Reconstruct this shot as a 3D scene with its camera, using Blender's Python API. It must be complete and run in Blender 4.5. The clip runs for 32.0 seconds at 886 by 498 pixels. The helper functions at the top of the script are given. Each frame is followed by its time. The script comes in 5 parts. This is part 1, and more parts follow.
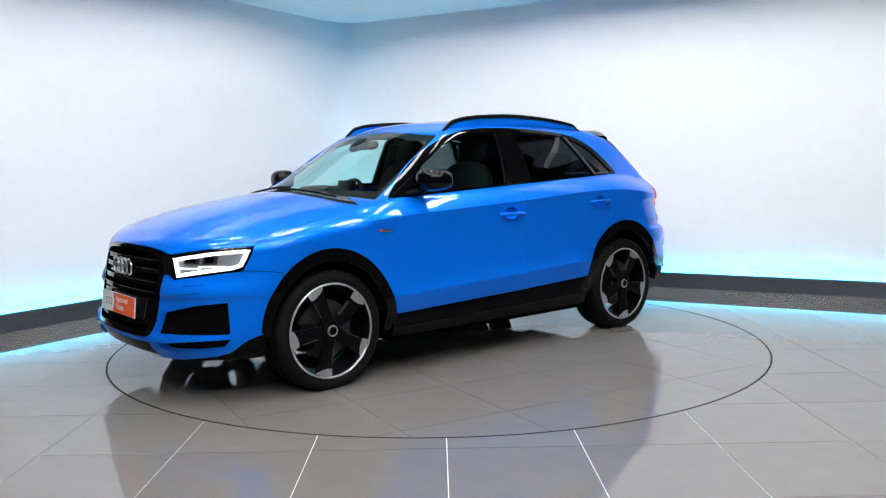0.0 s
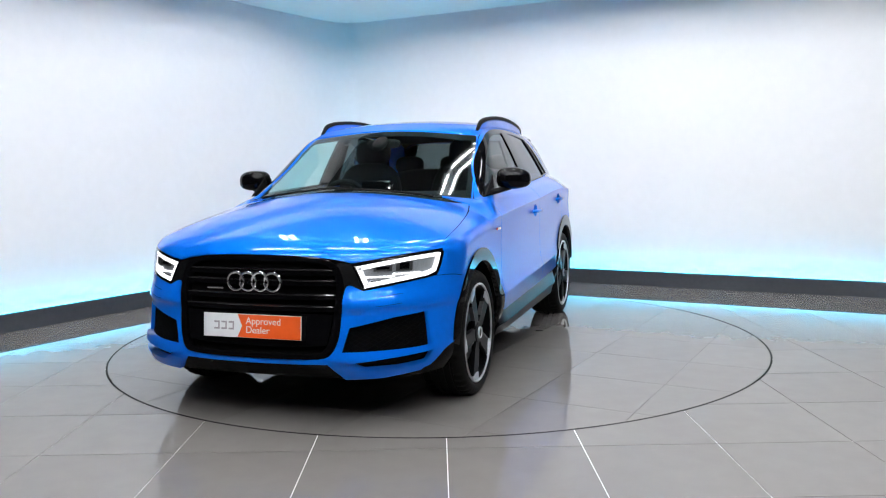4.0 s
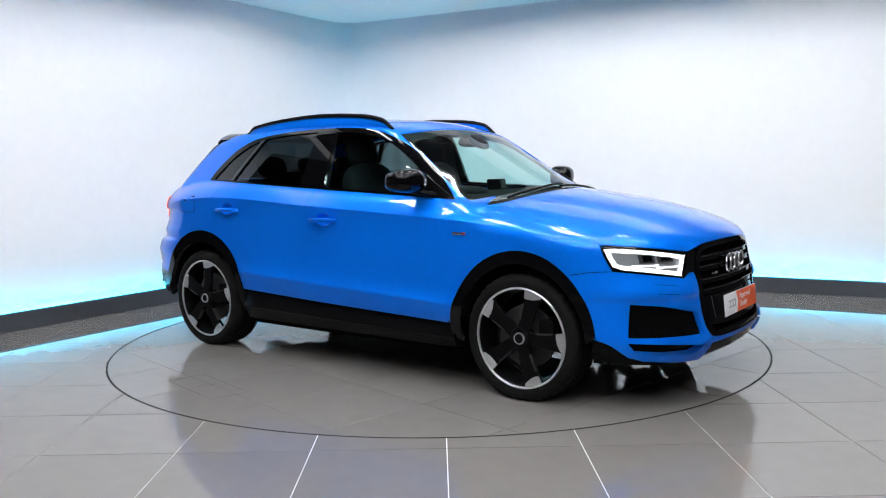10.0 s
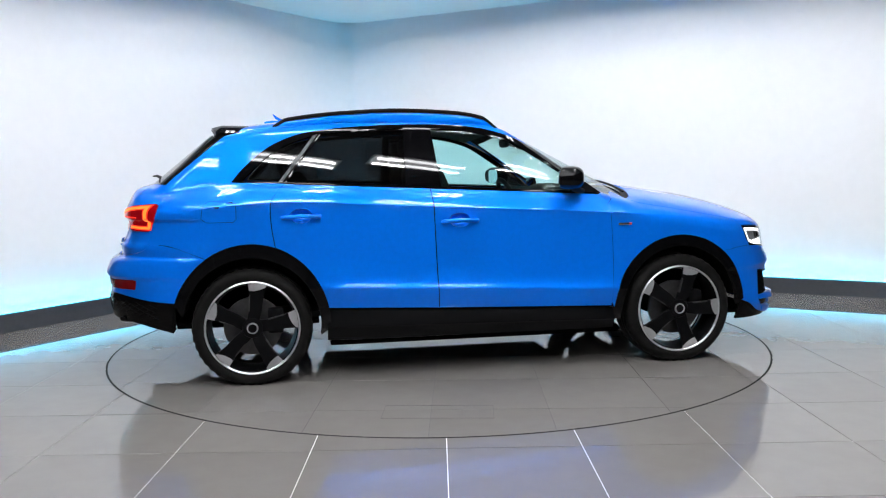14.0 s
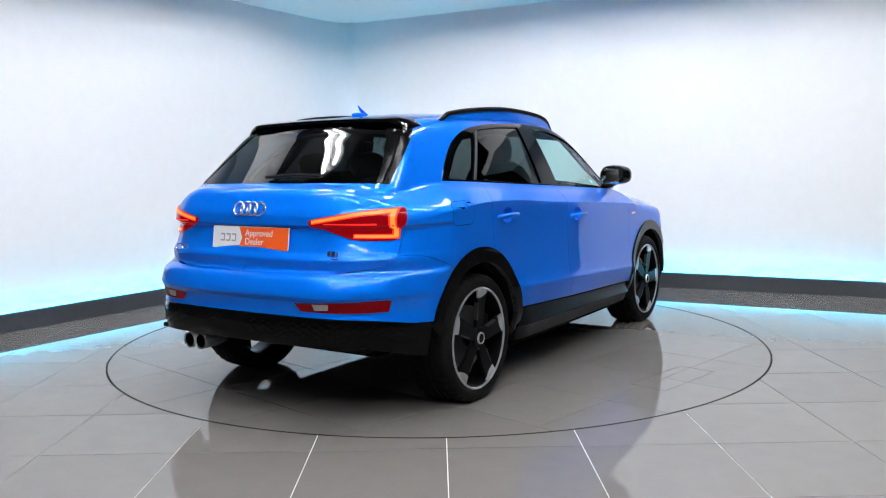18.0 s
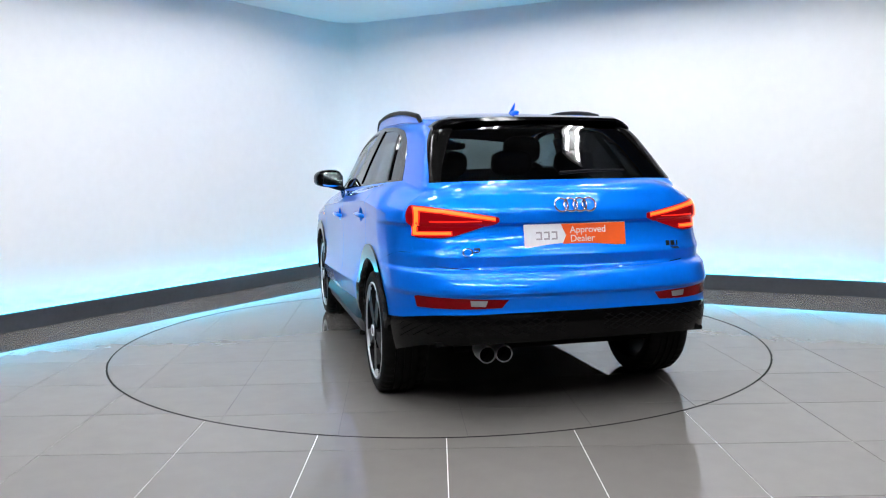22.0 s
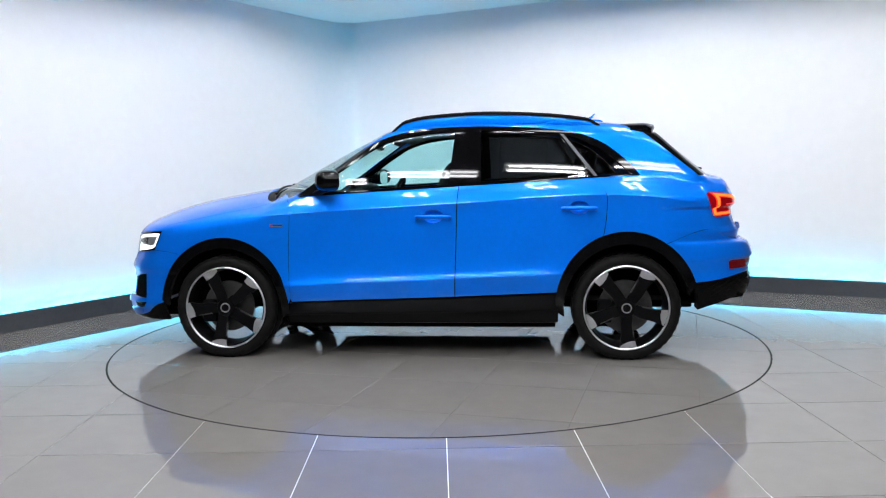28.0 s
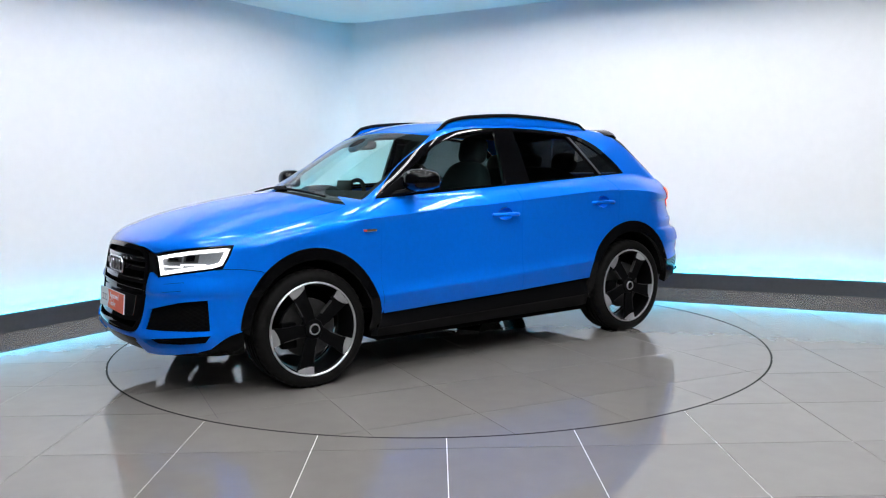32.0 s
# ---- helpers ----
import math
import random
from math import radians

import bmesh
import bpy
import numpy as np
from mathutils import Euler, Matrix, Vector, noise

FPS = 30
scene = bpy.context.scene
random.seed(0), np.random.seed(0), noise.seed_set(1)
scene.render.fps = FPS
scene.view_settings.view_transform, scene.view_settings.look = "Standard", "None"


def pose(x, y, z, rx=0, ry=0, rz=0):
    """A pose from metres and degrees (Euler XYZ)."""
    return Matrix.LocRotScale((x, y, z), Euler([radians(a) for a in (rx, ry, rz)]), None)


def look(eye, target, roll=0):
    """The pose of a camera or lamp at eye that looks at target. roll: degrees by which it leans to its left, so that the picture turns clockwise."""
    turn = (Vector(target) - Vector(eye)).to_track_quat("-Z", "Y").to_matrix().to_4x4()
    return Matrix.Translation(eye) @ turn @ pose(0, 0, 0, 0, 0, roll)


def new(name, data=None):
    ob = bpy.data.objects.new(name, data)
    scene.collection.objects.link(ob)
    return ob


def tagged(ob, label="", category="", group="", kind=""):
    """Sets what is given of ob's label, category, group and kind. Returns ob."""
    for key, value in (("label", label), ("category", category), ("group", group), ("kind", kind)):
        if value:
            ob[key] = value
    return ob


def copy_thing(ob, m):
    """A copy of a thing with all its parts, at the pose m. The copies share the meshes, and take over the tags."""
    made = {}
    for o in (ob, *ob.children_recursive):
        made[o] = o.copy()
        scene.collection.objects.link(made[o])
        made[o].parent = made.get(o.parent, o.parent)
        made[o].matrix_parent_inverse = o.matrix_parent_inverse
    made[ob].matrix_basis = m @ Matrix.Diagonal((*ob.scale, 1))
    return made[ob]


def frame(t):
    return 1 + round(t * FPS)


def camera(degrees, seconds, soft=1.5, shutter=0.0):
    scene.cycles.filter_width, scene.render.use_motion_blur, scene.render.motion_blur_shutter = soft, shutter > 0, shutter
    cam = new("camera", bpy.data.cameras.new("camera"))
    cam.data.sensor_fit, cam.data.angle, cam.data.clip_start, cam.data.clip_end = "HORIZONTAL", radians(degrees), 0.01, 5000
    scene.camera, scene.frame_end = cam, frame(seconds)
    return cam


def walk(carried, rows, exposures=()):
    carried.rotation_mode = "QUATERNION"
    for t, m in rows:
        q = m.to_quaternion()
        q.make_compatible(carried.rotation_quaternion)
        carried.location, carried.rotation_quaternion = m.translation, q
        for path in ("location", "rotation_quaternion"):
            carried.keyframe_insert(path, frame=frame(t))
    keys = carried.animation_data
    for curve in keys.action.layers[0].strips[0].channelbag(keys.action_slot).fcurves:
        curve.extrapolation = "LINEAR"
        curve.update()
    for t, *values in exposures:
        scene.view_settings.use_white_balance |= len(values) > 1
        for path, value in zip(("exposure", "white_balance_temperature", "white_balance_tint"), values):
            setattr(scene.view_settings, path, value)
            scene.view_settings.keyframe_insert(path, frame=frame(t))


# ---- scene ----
cam = camera(56.15, 32.0, soft=1.15)
EYE = Vector((0.0, -5.964, 1.240))
VIEW = look(EYE, EYE + Vector((0.00602, 0.99507, -0.09897)), -0.9)
walk(cam, [(0.0, VIEW), (32.0, VIEW)], [(0.0, 0.03), (32.0, 0.03)])

# ---- light ----
world = bpy.data.worlds.new("room_air")
scene.world = world
world.use_nodes = True
world.node_tree.nodes["Background"].inputs[0].default_value = (0.6, 0.7, 0.85, 1)
world.node_tree.nodes["Background"].inputs[1].default_value = 0.02
STRIP_GLOW = 46.5
LED_GLOW = 76.0

# ---- materials ----


def material(name, colour, rough=0.5, metal=0.0, coat=0.0, emit=None, glow=0.0, grain=0.0, grain_size=40.0,
             bump=0.0, bump_size=200.0, spec=0.5, per_piece=0.0, rough_var=0.0, coat_ior=1.5, tint=None, ior=1.45):
    """A principled surface with colour variation at two scales, fine relief and uneven gloss."""
    m = bpy.data.materials.new(name)
    m.use_nodes = True
    nt = m.node_tree
    b = nt.nodes["Principled BSDF"]
    b.inputs["Base Color"].default_value = (*colour, 1)
    b.inputs["Roughness"].default_value = rough
    b.inputs["Metallic"].default_value = metal
    b.inputs["IOR"].default_value = ior
    b.inputs["Coat Weight"].default_value = coat
    b.inputs["Coat Roughness"].default_value = 0.02
    b.inputs["Coat IOR"].default_value = coat_ior
    b.inputs["Specular IOR Level"].default_value = spec
    if tint:
        b.inputs["Specular Tint"].default_value = (*tint, 1)
    if emit:
        b.inputs["Emission Color"].default_value = (*emit, 1)
        b.inputs["Emission Strength"].default_value = glow
    co = nt.nodes.new("ShaderNodeTexCoord")

    def noise_node(size, detail=3.0):
        n = nt.nodes.new("ShaderNodeTexNoise")
        n.inputs["Scale"].default_value = size
        n.inputs["Detail"].default_value = detail
        nt.links.new(co.outputs["Object"], n.inputs["Vector"])
        return n.outputs["Fac"]

    def remap(src, lo, hi):
        r = nt.nodes.new("ShaderNodeMapRange")
        r.inputs["From Min"].default_value, r.inputs["From Max"].default_value = 0.3, 0.7
        r.inputs["To Min"].default_value, r.inputs["To Max"].default_value = lo, hi
        nt.links.new(src, r.inputs["Value"])
        return r.outputs["Result"]
    if grain or per_piece:
        val = None
        parts = []
        if grain:
            parts += [remap(noise_node(grain_size), 1 - grain, 1 + grain), remap(noise_node(grain_size / 14), 1 - grain, 1 + grain)]
        if per_piece:
            oi = nt.nodes.new("ShaderNodeObjectInfo")
            r = nt.nodes.new("ShaderNodeMapRange")
            r.inputs["To Min"].default_value, r.inputs["To Max"].default_value = 1 - per_piece, 1 + per_piece
            nt.links.new(oi.outputs["Random"], r.inputs["Value"])
            parts.append(r.outputs["Result"])
        for p in parts:
            if val is None:
                val = p
            else:
                mm = nt.nodes.new("ShaderNodeMath")
                mm.operation = "MULTIPLY"
                nt.links.new(val, mm.inputs[0])
                nt.links.new(p, mm.inputs[1])
                val = mm.outputs[0]
        mul = nt.nodes.new("ShaderNodeVectorMath")
        mul.operation = "SCALE"
        mul.inputs[0].default_value = colour
        nt.links.new(val, mul.inputs["Scale"])
        nt.links.new(mul.outputs[0], b.inputs["Base Color"])
    if rough_var:
        nt.links.new(remap(noise_node(2.3, 5.0), rough * (1 - rough_var), rough * (1 + rough_var)), b.inputs["Roughness"])
    if bump:
        bp = nt.nodes.new("ShaderNodeBump")
        bp.inputs["Strength"].default_value = bump
        bp.inputs["Distance"].default_value = 0.002
        nt.links.new(noise_node(bump_size), bp.inputs["Height"])
        nt.links.new(bp.outputs[0], b.inputs["Normal"])
    return m


def pane_material(name, tint, rough=0.0, base=0.045):
    """A thin coloured pane: a tinted view through, with mirror gloss by Fresnel."""
    m = bpy.data.materials.new(name)
    m.use_nodes = True
    nt = m.node_tree
    nt.nodes.remove(nt.nodes["Principled BSDF"])
    out = nt.nodes["Material Output"]
    tr = nt.nodes.new("ShaderNodeBsdfTransparent")
    tr.inputs[0].default_value = (*tint, 1)
    gl = nt.nodes.new("ShaderNodeBsdfGlossy")
    gl.inputs["Roughness"].default_value = rough
    lw = nt.nodes.new("ShaderNodeLayerWeight")
    lw.inputs["Blend"].default_value = 0.5
    pw = nt.nodes.new("ShaderNodeMath")
    pw.operation = "POWER"
    pw.inputs[1].default_value = 4.5
    nt.links.new(lw.outputs["Facing"], pw.inputs[0])
    fr = nt.nodes.new("ShaderNodeMath")
    fr.operation = "MULTIPLY_ADD"
    fr.inputs[1].default_value, fr.inputs[2].default_value = 0.9, base
    nt.links.new(pw.outputs[0], fr.inputs[0])
    mx = nt.nodes.new("ShaderNodeMixShader")
    nt.links.new(fr.outputs[0], mx.inputs[0])
    nt.links.new(tr.outputs[0], mx.inputs[1])
    nt.links.new(gl.outputs[0], mx.inputs[2])
    nt.links.new(mx.outputs[0], out.inputs[0])
    return m


M_PAINT = material("blue_metallic_paint", (0.001, 0.165, 0.80), 0.33, 0.28, 1.0, grain=0.03, grain_size=600, spec=0.1, coat_ior=1.36, tint=(0.05, 0.35, 0.9))
M_VALANCE = material("black_rear_plastic", (0.002, 0.002, 0.002), 0.12, 0, spec=0.5, grain=0.1, ior=1.28)
M_FIN = material("black_pillar_film", (0.003, 0.003, 0.003), 0.12, 0, spec=0.5, grain=0.1, ior=1.18)
M_GLOSS = material("black_gloss", (0.002, 0.002, 0.0025), 0.03, 0, 0.0, spec=0.26, rough_var=0.2)
M_CREST = material("black_gloss_crest", (0.01, 0.01, 0.011), 0.08, 0, spec=0.6)
M_SATIN = material("black_satin_plastic", (0.004, 0.004, 0.0045), 0.5, 0, spec=0.5, bump=0.15, bump_size=500, grain=0.1, ior=1.16)
M_SILL = material("black_sill_plastic", (0.004, 0.004, 0.0045), 0.3, 0, spec=0.5, ior=1.22)
M_LINER = material("black_liner", (0.003, 0.003, 0.003), 0.9, spec=0.5, grain=0.15, ior=1.16)
M_TYRE = material("tyre_rubber", (0.009, 0.0087, 0.0085), 0.6, spec=0.5, bump=0.2, bump_size=300, grain=0.12, ior=1.16)
M_RIM = material("black_alloy", (0.004, 0.004, 0.0045), 0.34, 0, 0.0, spec=0.5, grain=0.05, ior=1.16)
M_ALLOY = material("machined_alloy", (0.72, 0.73, 0.75), 0.32, 0.85, grain=0.04, grain_size=300)
M_BRAKE = material("brake_disc_steel", (0.09, 0.09, 0.09), 0.4, 0.8, grain=0.1)
M_CHROME = material("chrome", (0.85, 0.86, 0.88), 0.08, 1.0, grain=0.02)
M_CABIN = material("dark_cabin_trim", (0.005, 0.005, 0.006), 0.7, spec=0.2, grain=0.1, bump=0.2, bump_size=400)
M_CLOTH = material("charcoal_seat_cloth", (0.007, 0.007, 0.008), 0.85, spec=0.2, grain=0.15, bump=0.3, bump_size=700)
M_HEAD = material("headliner_cloth", (0.04, 0.04, 0.04), 0.9, grain=0.06)
M_GLASS = pane_material("clear_green_glass", (0.66, 0.90, 0.88))
M_SCREEN = pane_material("windscreen_glass", (0.72, 0.90, 0.86))
M_PRIVACY = pane_material("privacy_glass", (0.11, 0.12, 0.125))
M_LENS = pane_material("clear_lamp_lens", (0.92, 0.94, 0.96))
M_RED = material("red_lamp_lens", (0.11, 0.0008, 0.003), 0.1, 0, 0.0, emit=(1.0, 0.006, 0.015), glow=0.17, grain=0.06, spec=0.25)
M_REDDIM = material("red_reflector", (0.16, 0.001, 0.003), 0.25, 0, 0.0, grain=0.1, grain_size=200, spec=0.2)
M_REDGLOW = material("red_lamp_glow", (0.4, 0.01, 0.005), 0.3, emit=(1.0, 0.02, 0.01), glow=1.0)
M_AMBERGLOW = material("tail_lamp_core", (0.5, 0.05, 0.01), 0.3, emit=(1.0, 0.24, 0.03), glow=1.4)
M_DRL = material("daylight_lamp", (0.8, 0.8, 0.8), 0.3, emit=(1.0, 0.98, 0.95), glow=1.8)
M_LAMPGREY = material("lamp_bowl", (0.30, 0.31, 0.33), 0.3, 0.3, grain=0.08)
M_WHITE = material("plate_white", (0.78, 0.79, 0.82), 0.4, 0, 0.2, grain=0.02)
M_ORANGE = material("plate_orange", (0.84, 0.11, 0.015), 0.4, 0, 0.2, grain=0.03)
M_GREYINK = material("plate_grey_ink", (0.36, 0.33, 0.36), 0.5)
M_REDINK = material("badge_red", (0.5, 0.03, 0.03), 0.3)
M_MIRROR = material("mirror_glass", (0.75, 0.85, 0.85), 0.02, 1.0)

M_WALL = material("white_wall_paint", (0.80, 0.81, 0.83), 0.55, grain=0.012, grain_size=12, bump=0.06, bump_size=250)
M_CEIL = material("white_ceiling_paint", (0.80, 0.80, 0.78), 0.8, grain=0.012, grain_size=10, bump=0.05, bump_size=250)
M_DARKCEIL = material("dark_ceiling_paint", (0.05, 0.05, 0.052), 0.8, grain=0.05, grain_size=6)
M_SKIRT = material("dark_grey_skirting", (0.045, 0.05, 0.058), 0.45, grain=0.08, grain_size=30, bump=0.08)
# near black, so that paint and glass mirror a dark room
M_BACK = material("dark_reflected_wall", (0.045, 0.045, 0.05), 0.8, grain=0.08, grain_size=6)
M_PANEL = material("light_strip_diffuser", (0.8, 0.8, 0.8), 0.5, emit=(0.955, 0.97, 1.0), glow=STRIP_GLOW)
M_LED = material("blue_led_strip", (0.1, 0.3, 0.5), 0.5, emit=(0.01, 0.60, 1.0), glow=LED_GLOW)
M_FRAME = material("light_panel_frame", (0.55, 0.55, 0.55), 0.5, 0.2, grain=0.03)
M_TILE = material("polished_grey_tile", (0.178, 0.166, 0.157), 0.025, 0, 0, grain=0.03, grain_size=8, per_piece=0.035, spec=0.47, rough_var=0.25)
M_GROUT = material("pale_grout", (0.76, 0.74, 0.72), 0.7, grain=0.1)
M_GROUTD = material("dark_grout", (0.07, 0.066, 0.062), 0.8, grain=0.1)
M_RINGGAP = material("turntable_edge_rubber", (0.006, 0.006, 0.006), 0.8, grain=0.2, spec=0.05)


# ---- building helpers ----
def part(name, bm, mat, parent=None, label="", smooth=True):
    """Links a bmesh as one mesh object under a thing or a part."""
    me = bpy.data.meshes.new(name)
    bm.to_mesh(me)
    bm.free()
    me.materials.append(mat)
    if smooth:
        me.polygons.foreach_set("use_smooth", [True] * len(me.polygons))
        me.set_sharp_from_angle(angle=radians(38))
    ob = new(name, me)
    if parent is not None:
        ob.parent = parent
    if label:
        ob["label"] = label
    return ob


def mesh_part(name, verts, faces, mat, parent=None, label="", smooth=False):
    me = bpy.data.meshes.new(name)
    me.from_pydata(verts, [], faces)
    me.materials.append(mat)
    if smooth:
        me.polygons.foreach_set("use_smooth", [True] * len(me.polygons))
        me.set_sharp_from_angle(angle=radians(38))
    ob = new(name, me)
    if parent is not None:
        ob.parent = parent
    if label:
        ob["label"] = label
    return ob


def box(bm, size, m=None, bevel=0.0, segs=2):
    r = bmesh.ops.create_cube(bm, size=1.0, matrix=(m or Matrix()) @ Matrix.Diagonal((*size, 1)))
    if bevel:
        es = list({e for v in r["verts"] for e in v.link_edges})
        bmesh.ops.bevel(bm, geom=es, offset=bevel, segments=segs, affect="EDGES", profile=0.6)
    return bm


def lathe(bm, profile, segs=64, m=None):
    """Turns (radius, height) points about the local z axis; closed where the radius is 0."""
    m = m or Matrix()
    rings = []
    for r, h in profile:
        if r < 1e-6:
            rings.append([bm.verts.new(m @ Vector((0, 0, h)))])
        else:
            rings.append([bm.verts.new(m @ Vector((r * math.cos(2 * math.pi * i / segs), r * math.sin(2 * math.pi * i / segs), h))) for i in range(segs)])
    for a, b in zip(rings, rings[1:]):
        for i in range(segs):
            j = (i + 1) % segs
            q = [a[i % len(a)], a[j % len(a)], b[j % len(b)], b[i % len(b)]]
            q = [v for k, v in enumerate(q) if v not in q[:k]]
            if len(q) > 2:
                bm.faces.new(q)
    bmesh.ops.recalc_face_normals(bm, faces=bm.faces)
    return bm


def prism(bm, outline, depth, m=None, bevel=0.0):
    """A flat outline in local xy, given thickness along local z."""
    m = m or Matrix()
    lo = [bm.verts.new(m @ Vector((x, y, 0))) for x, y in outline]
    hi = [bm.verts.new(m @ Vector((x, y, depth))) for x, y in outline]
    n = len(outline)
    bm.faces.new(lo[::-1])
    top = bm.faces.new(hi)
    for i in range(n):
        bm.faces.new([lo[i], lo[(i + 1) % n], hi[(i + 1) % n], hi[i]])
    if bevel:
        bmesh.ops.bevel(bm, geom=list(top.edges), offset=bevel, segments=2, affect="EDGES")
    bmesh.ops.recalc_face_normals(bm, faces=bm.faces)
    return bm


def tube(bm, path, radius, segs=10, squash=1.0, closed=False):
    """A round or flattened bar along a path of points."""
    pts = [Vector(p) for p in path]
    rings = []
    n = len(pts)
    for i, p in enumerate(pts):
        a = pts[(i - 1) % n] if closed or i > 0 else p
        b = pts[(i + 1) % n] if closed or i < n - 1 else p
        d = (b - a).normalized()
        s = d.cross(Vector((0, 0, 1)))
        s = s.normalized() if s.length > 1e-4 else Vector((0, 1, 0))
        u = s.cross(d)
        r = radius[i] if isinstance(radius, (list, tuple)) else radius
        rings.append([bm.verts.new(p + r * (math.cos(2 * math.pi * k / segs) * s + squash * math.sin(2 * math.pi * k / segs) * u)) for k in range(segs)])
    for i in range(n if closed else n - 1):
        a, b = rings[i], rings[(i + 1) % n]
        for k in range(segs):
            bm.faces.new([a[k], a[(k + 1) % segs], b[(k + 1) % segs], b[k]])
    if not closed:
        bm.faces.new(rings[0][::-1])
        bm.faces.new(rings[-1])
    bmesh.ops.recalc_face_normals(bm, faces=bm.faces)
    return bm


def thing(name, label, category, group=""):
    return tagged(new(name), label, category, group)


# ---- the room ----
CEIL_Z = 2.94
ROOF_Z = 4.6
SKIRT_H = 0.147
WALL_L = Vector((-1.725, 3.052)), Vector((-3.402, 0.396))
L_DIR = (WALL_L[1] - WALL_L[0]).normalized()
R_DIR = Vector((math.cos(radians(-28.2)), math.sin(radians(-28.2))))
R_PT = Vector((1.67, 2.61))


def wall_line():
    """The wall's foot in plan, from behind the camera along both display walls, with a rounded corner."""
    a = WALL_L[0] - L_DIR * 0.62
    c = R_PT - R_DIR * 2.95
    k = WALL_L[0] - L_DIR * 1.25
    bend = [a * (1 - s) ** 2 + k * 2 * s * (1 - s) + c * s * s for s in [i / 10 for i in range(11)]]
    return [WALL_L[0] + L_DIR * 3.3] + bend + [R_PT + R_DIR * 2.7]


def ribbon(name, line, z0, z1, thick, mat, label="", kind="structure"):
    """An upright wall that follows a plan line, its face on the line, its thickness behind it."""
    n = len(line)
    nrm = []
    for i in range(n):
        d = (line[min(i + 1, n - 1)] - line[max(i - 1, 0)]).normalized()
        nrm.append(Vector((-d.y, d.x)))
    vs, fs = [], []
    for z in (z0, z1):
        for off in (0.0, thick):
            vs += [(p.x + q.x * off, p.y + q.y * off, z) for p, q in zip(line, nrm)]
    for i in range(n - 1):
        fs += [(i, i + 1, 2 * n + i + 1, 2 * n + i), (n + i + 1, n + i, 3 * n + i, 3 * n + i + 1),
               (2 * n + i, 2 * n + i + 1, 3 * n + i + 1, 3 * n + i), (n + i, n + i + 1, i + 1, i)]
    fs += [(0, 2 * n, 3 * n, n), (n - 1, 2 * n - 1, 4 * n - 1, 3 * n - 1)]
    return tagged(mesh_part(name, vs, fs, mat, smooth=True), label, kind=kind)


def shift(line, d):
    n = len(line)
    out = []
    for i in range(n):
        t = (line[min(i + 1, n - 1)] - line[max(i - 1, 0)]).normalized()
        out.append(line[i] + Vector((-t.y, t.x)) * d)
    return out


FOOT = wall_line()
ribbon("wall_display", shift(FOOT, 0.075), 0.0, ROOF_Z, 0.12, M_WALL, "smooth white painted display wall with rounded corner")
ribbon("skirting", FOOT, 0.0, SKIRT_H, 0.03, M_SKIRT, "dark grey skirting board with hidden light strip")
ribbon("led_strip", shift(FOOT, 0.033), 0.085, 0.105, 0.022, M_LED, "glowing blue light strip behind the skirting")
# soffit along the display walls, raised bay over the turntable
SOFF = shift(FOOT, 0.08)
INNER = [Vector((-3.1, -0.5)), Vector((-2.65, 0.3)), Vector((-1.6, 2.2)), Vector((-0.35, 2.6)), Vector((1.5, 1.9)), Vector((3.0, 1.0)), Vector((3.8, 0.5))]


def along(line, n):
    """Evenly spaced points along a plan line."""
    seg = [0.0]
    for a, b in zip(line, line[1:]):
        seg.append(seg[-1] + (b - a).length)
    out = []
    for k in range(n):
        d = seg[-1] * k / (n - 1)
        i = max(q for q in range(len(line) - 1) if seg[q] <= d + 1e-9)
        out.append(line[i].lerp(line[i + 1], min(1.0, (d - seg[i]) / (seg[i + 1] - seg[i]))))
    return out


def soffit():
    n = 36
    a, b = along(SOFF, n), along(INNER, n)
    vs = [(p.x, p.y, z) for z in (CEIL_Z, CEIL_Z + 0.1) for row in (a, b) for p in row]
    fs = []
    for i in range(n - 1):
        fs += [(i, i + 1, n + i + 1, n + i), (2 * n + i + 1, 2 * n + i, 3 * n + i, 3 * n + i + 1), (n + i, n + i + 1, 3 * n + i + 1, 3 * n + i)]
    return tagged(mesh_part("ceiling_soffit", vs, fs, M_CEIL), "lowered white ceiling edge along the display walls", kind="structure")


soffit()
bm = box(bmesh.new(), (16, 18, 0.12), pose(0, -4.0, ROOF_Z + 0.06))
tagged(part("ceiling", bm, M_DARKCEIL, smooth=False), "dark grey ceiling with twin strip lights", kind="structure")
# unseen walls added to close the room and darken what the car reflects
for nm, size, at in (("wall_back", (16, 0.15, ROOF_Z), (0, -12.6, ROOF_Z / 2 - 0.01)), ("wall_side_left", (0.15, 17, ROOF_Z), (-7.6, -4.2, ROOF_Z / 2 - 0.01)), ("wall_side_right", (0.15, 17, ROOF_Z), (7.6, -4.2, ROOF_Z / 2 - 0.01))):
    tagged(part(nm, box(bmesh.new(), size, pose(*at)), M_BACK, smooth=False), "unseen dark grey wall that keeps the car's reflections dark", kind="structure")


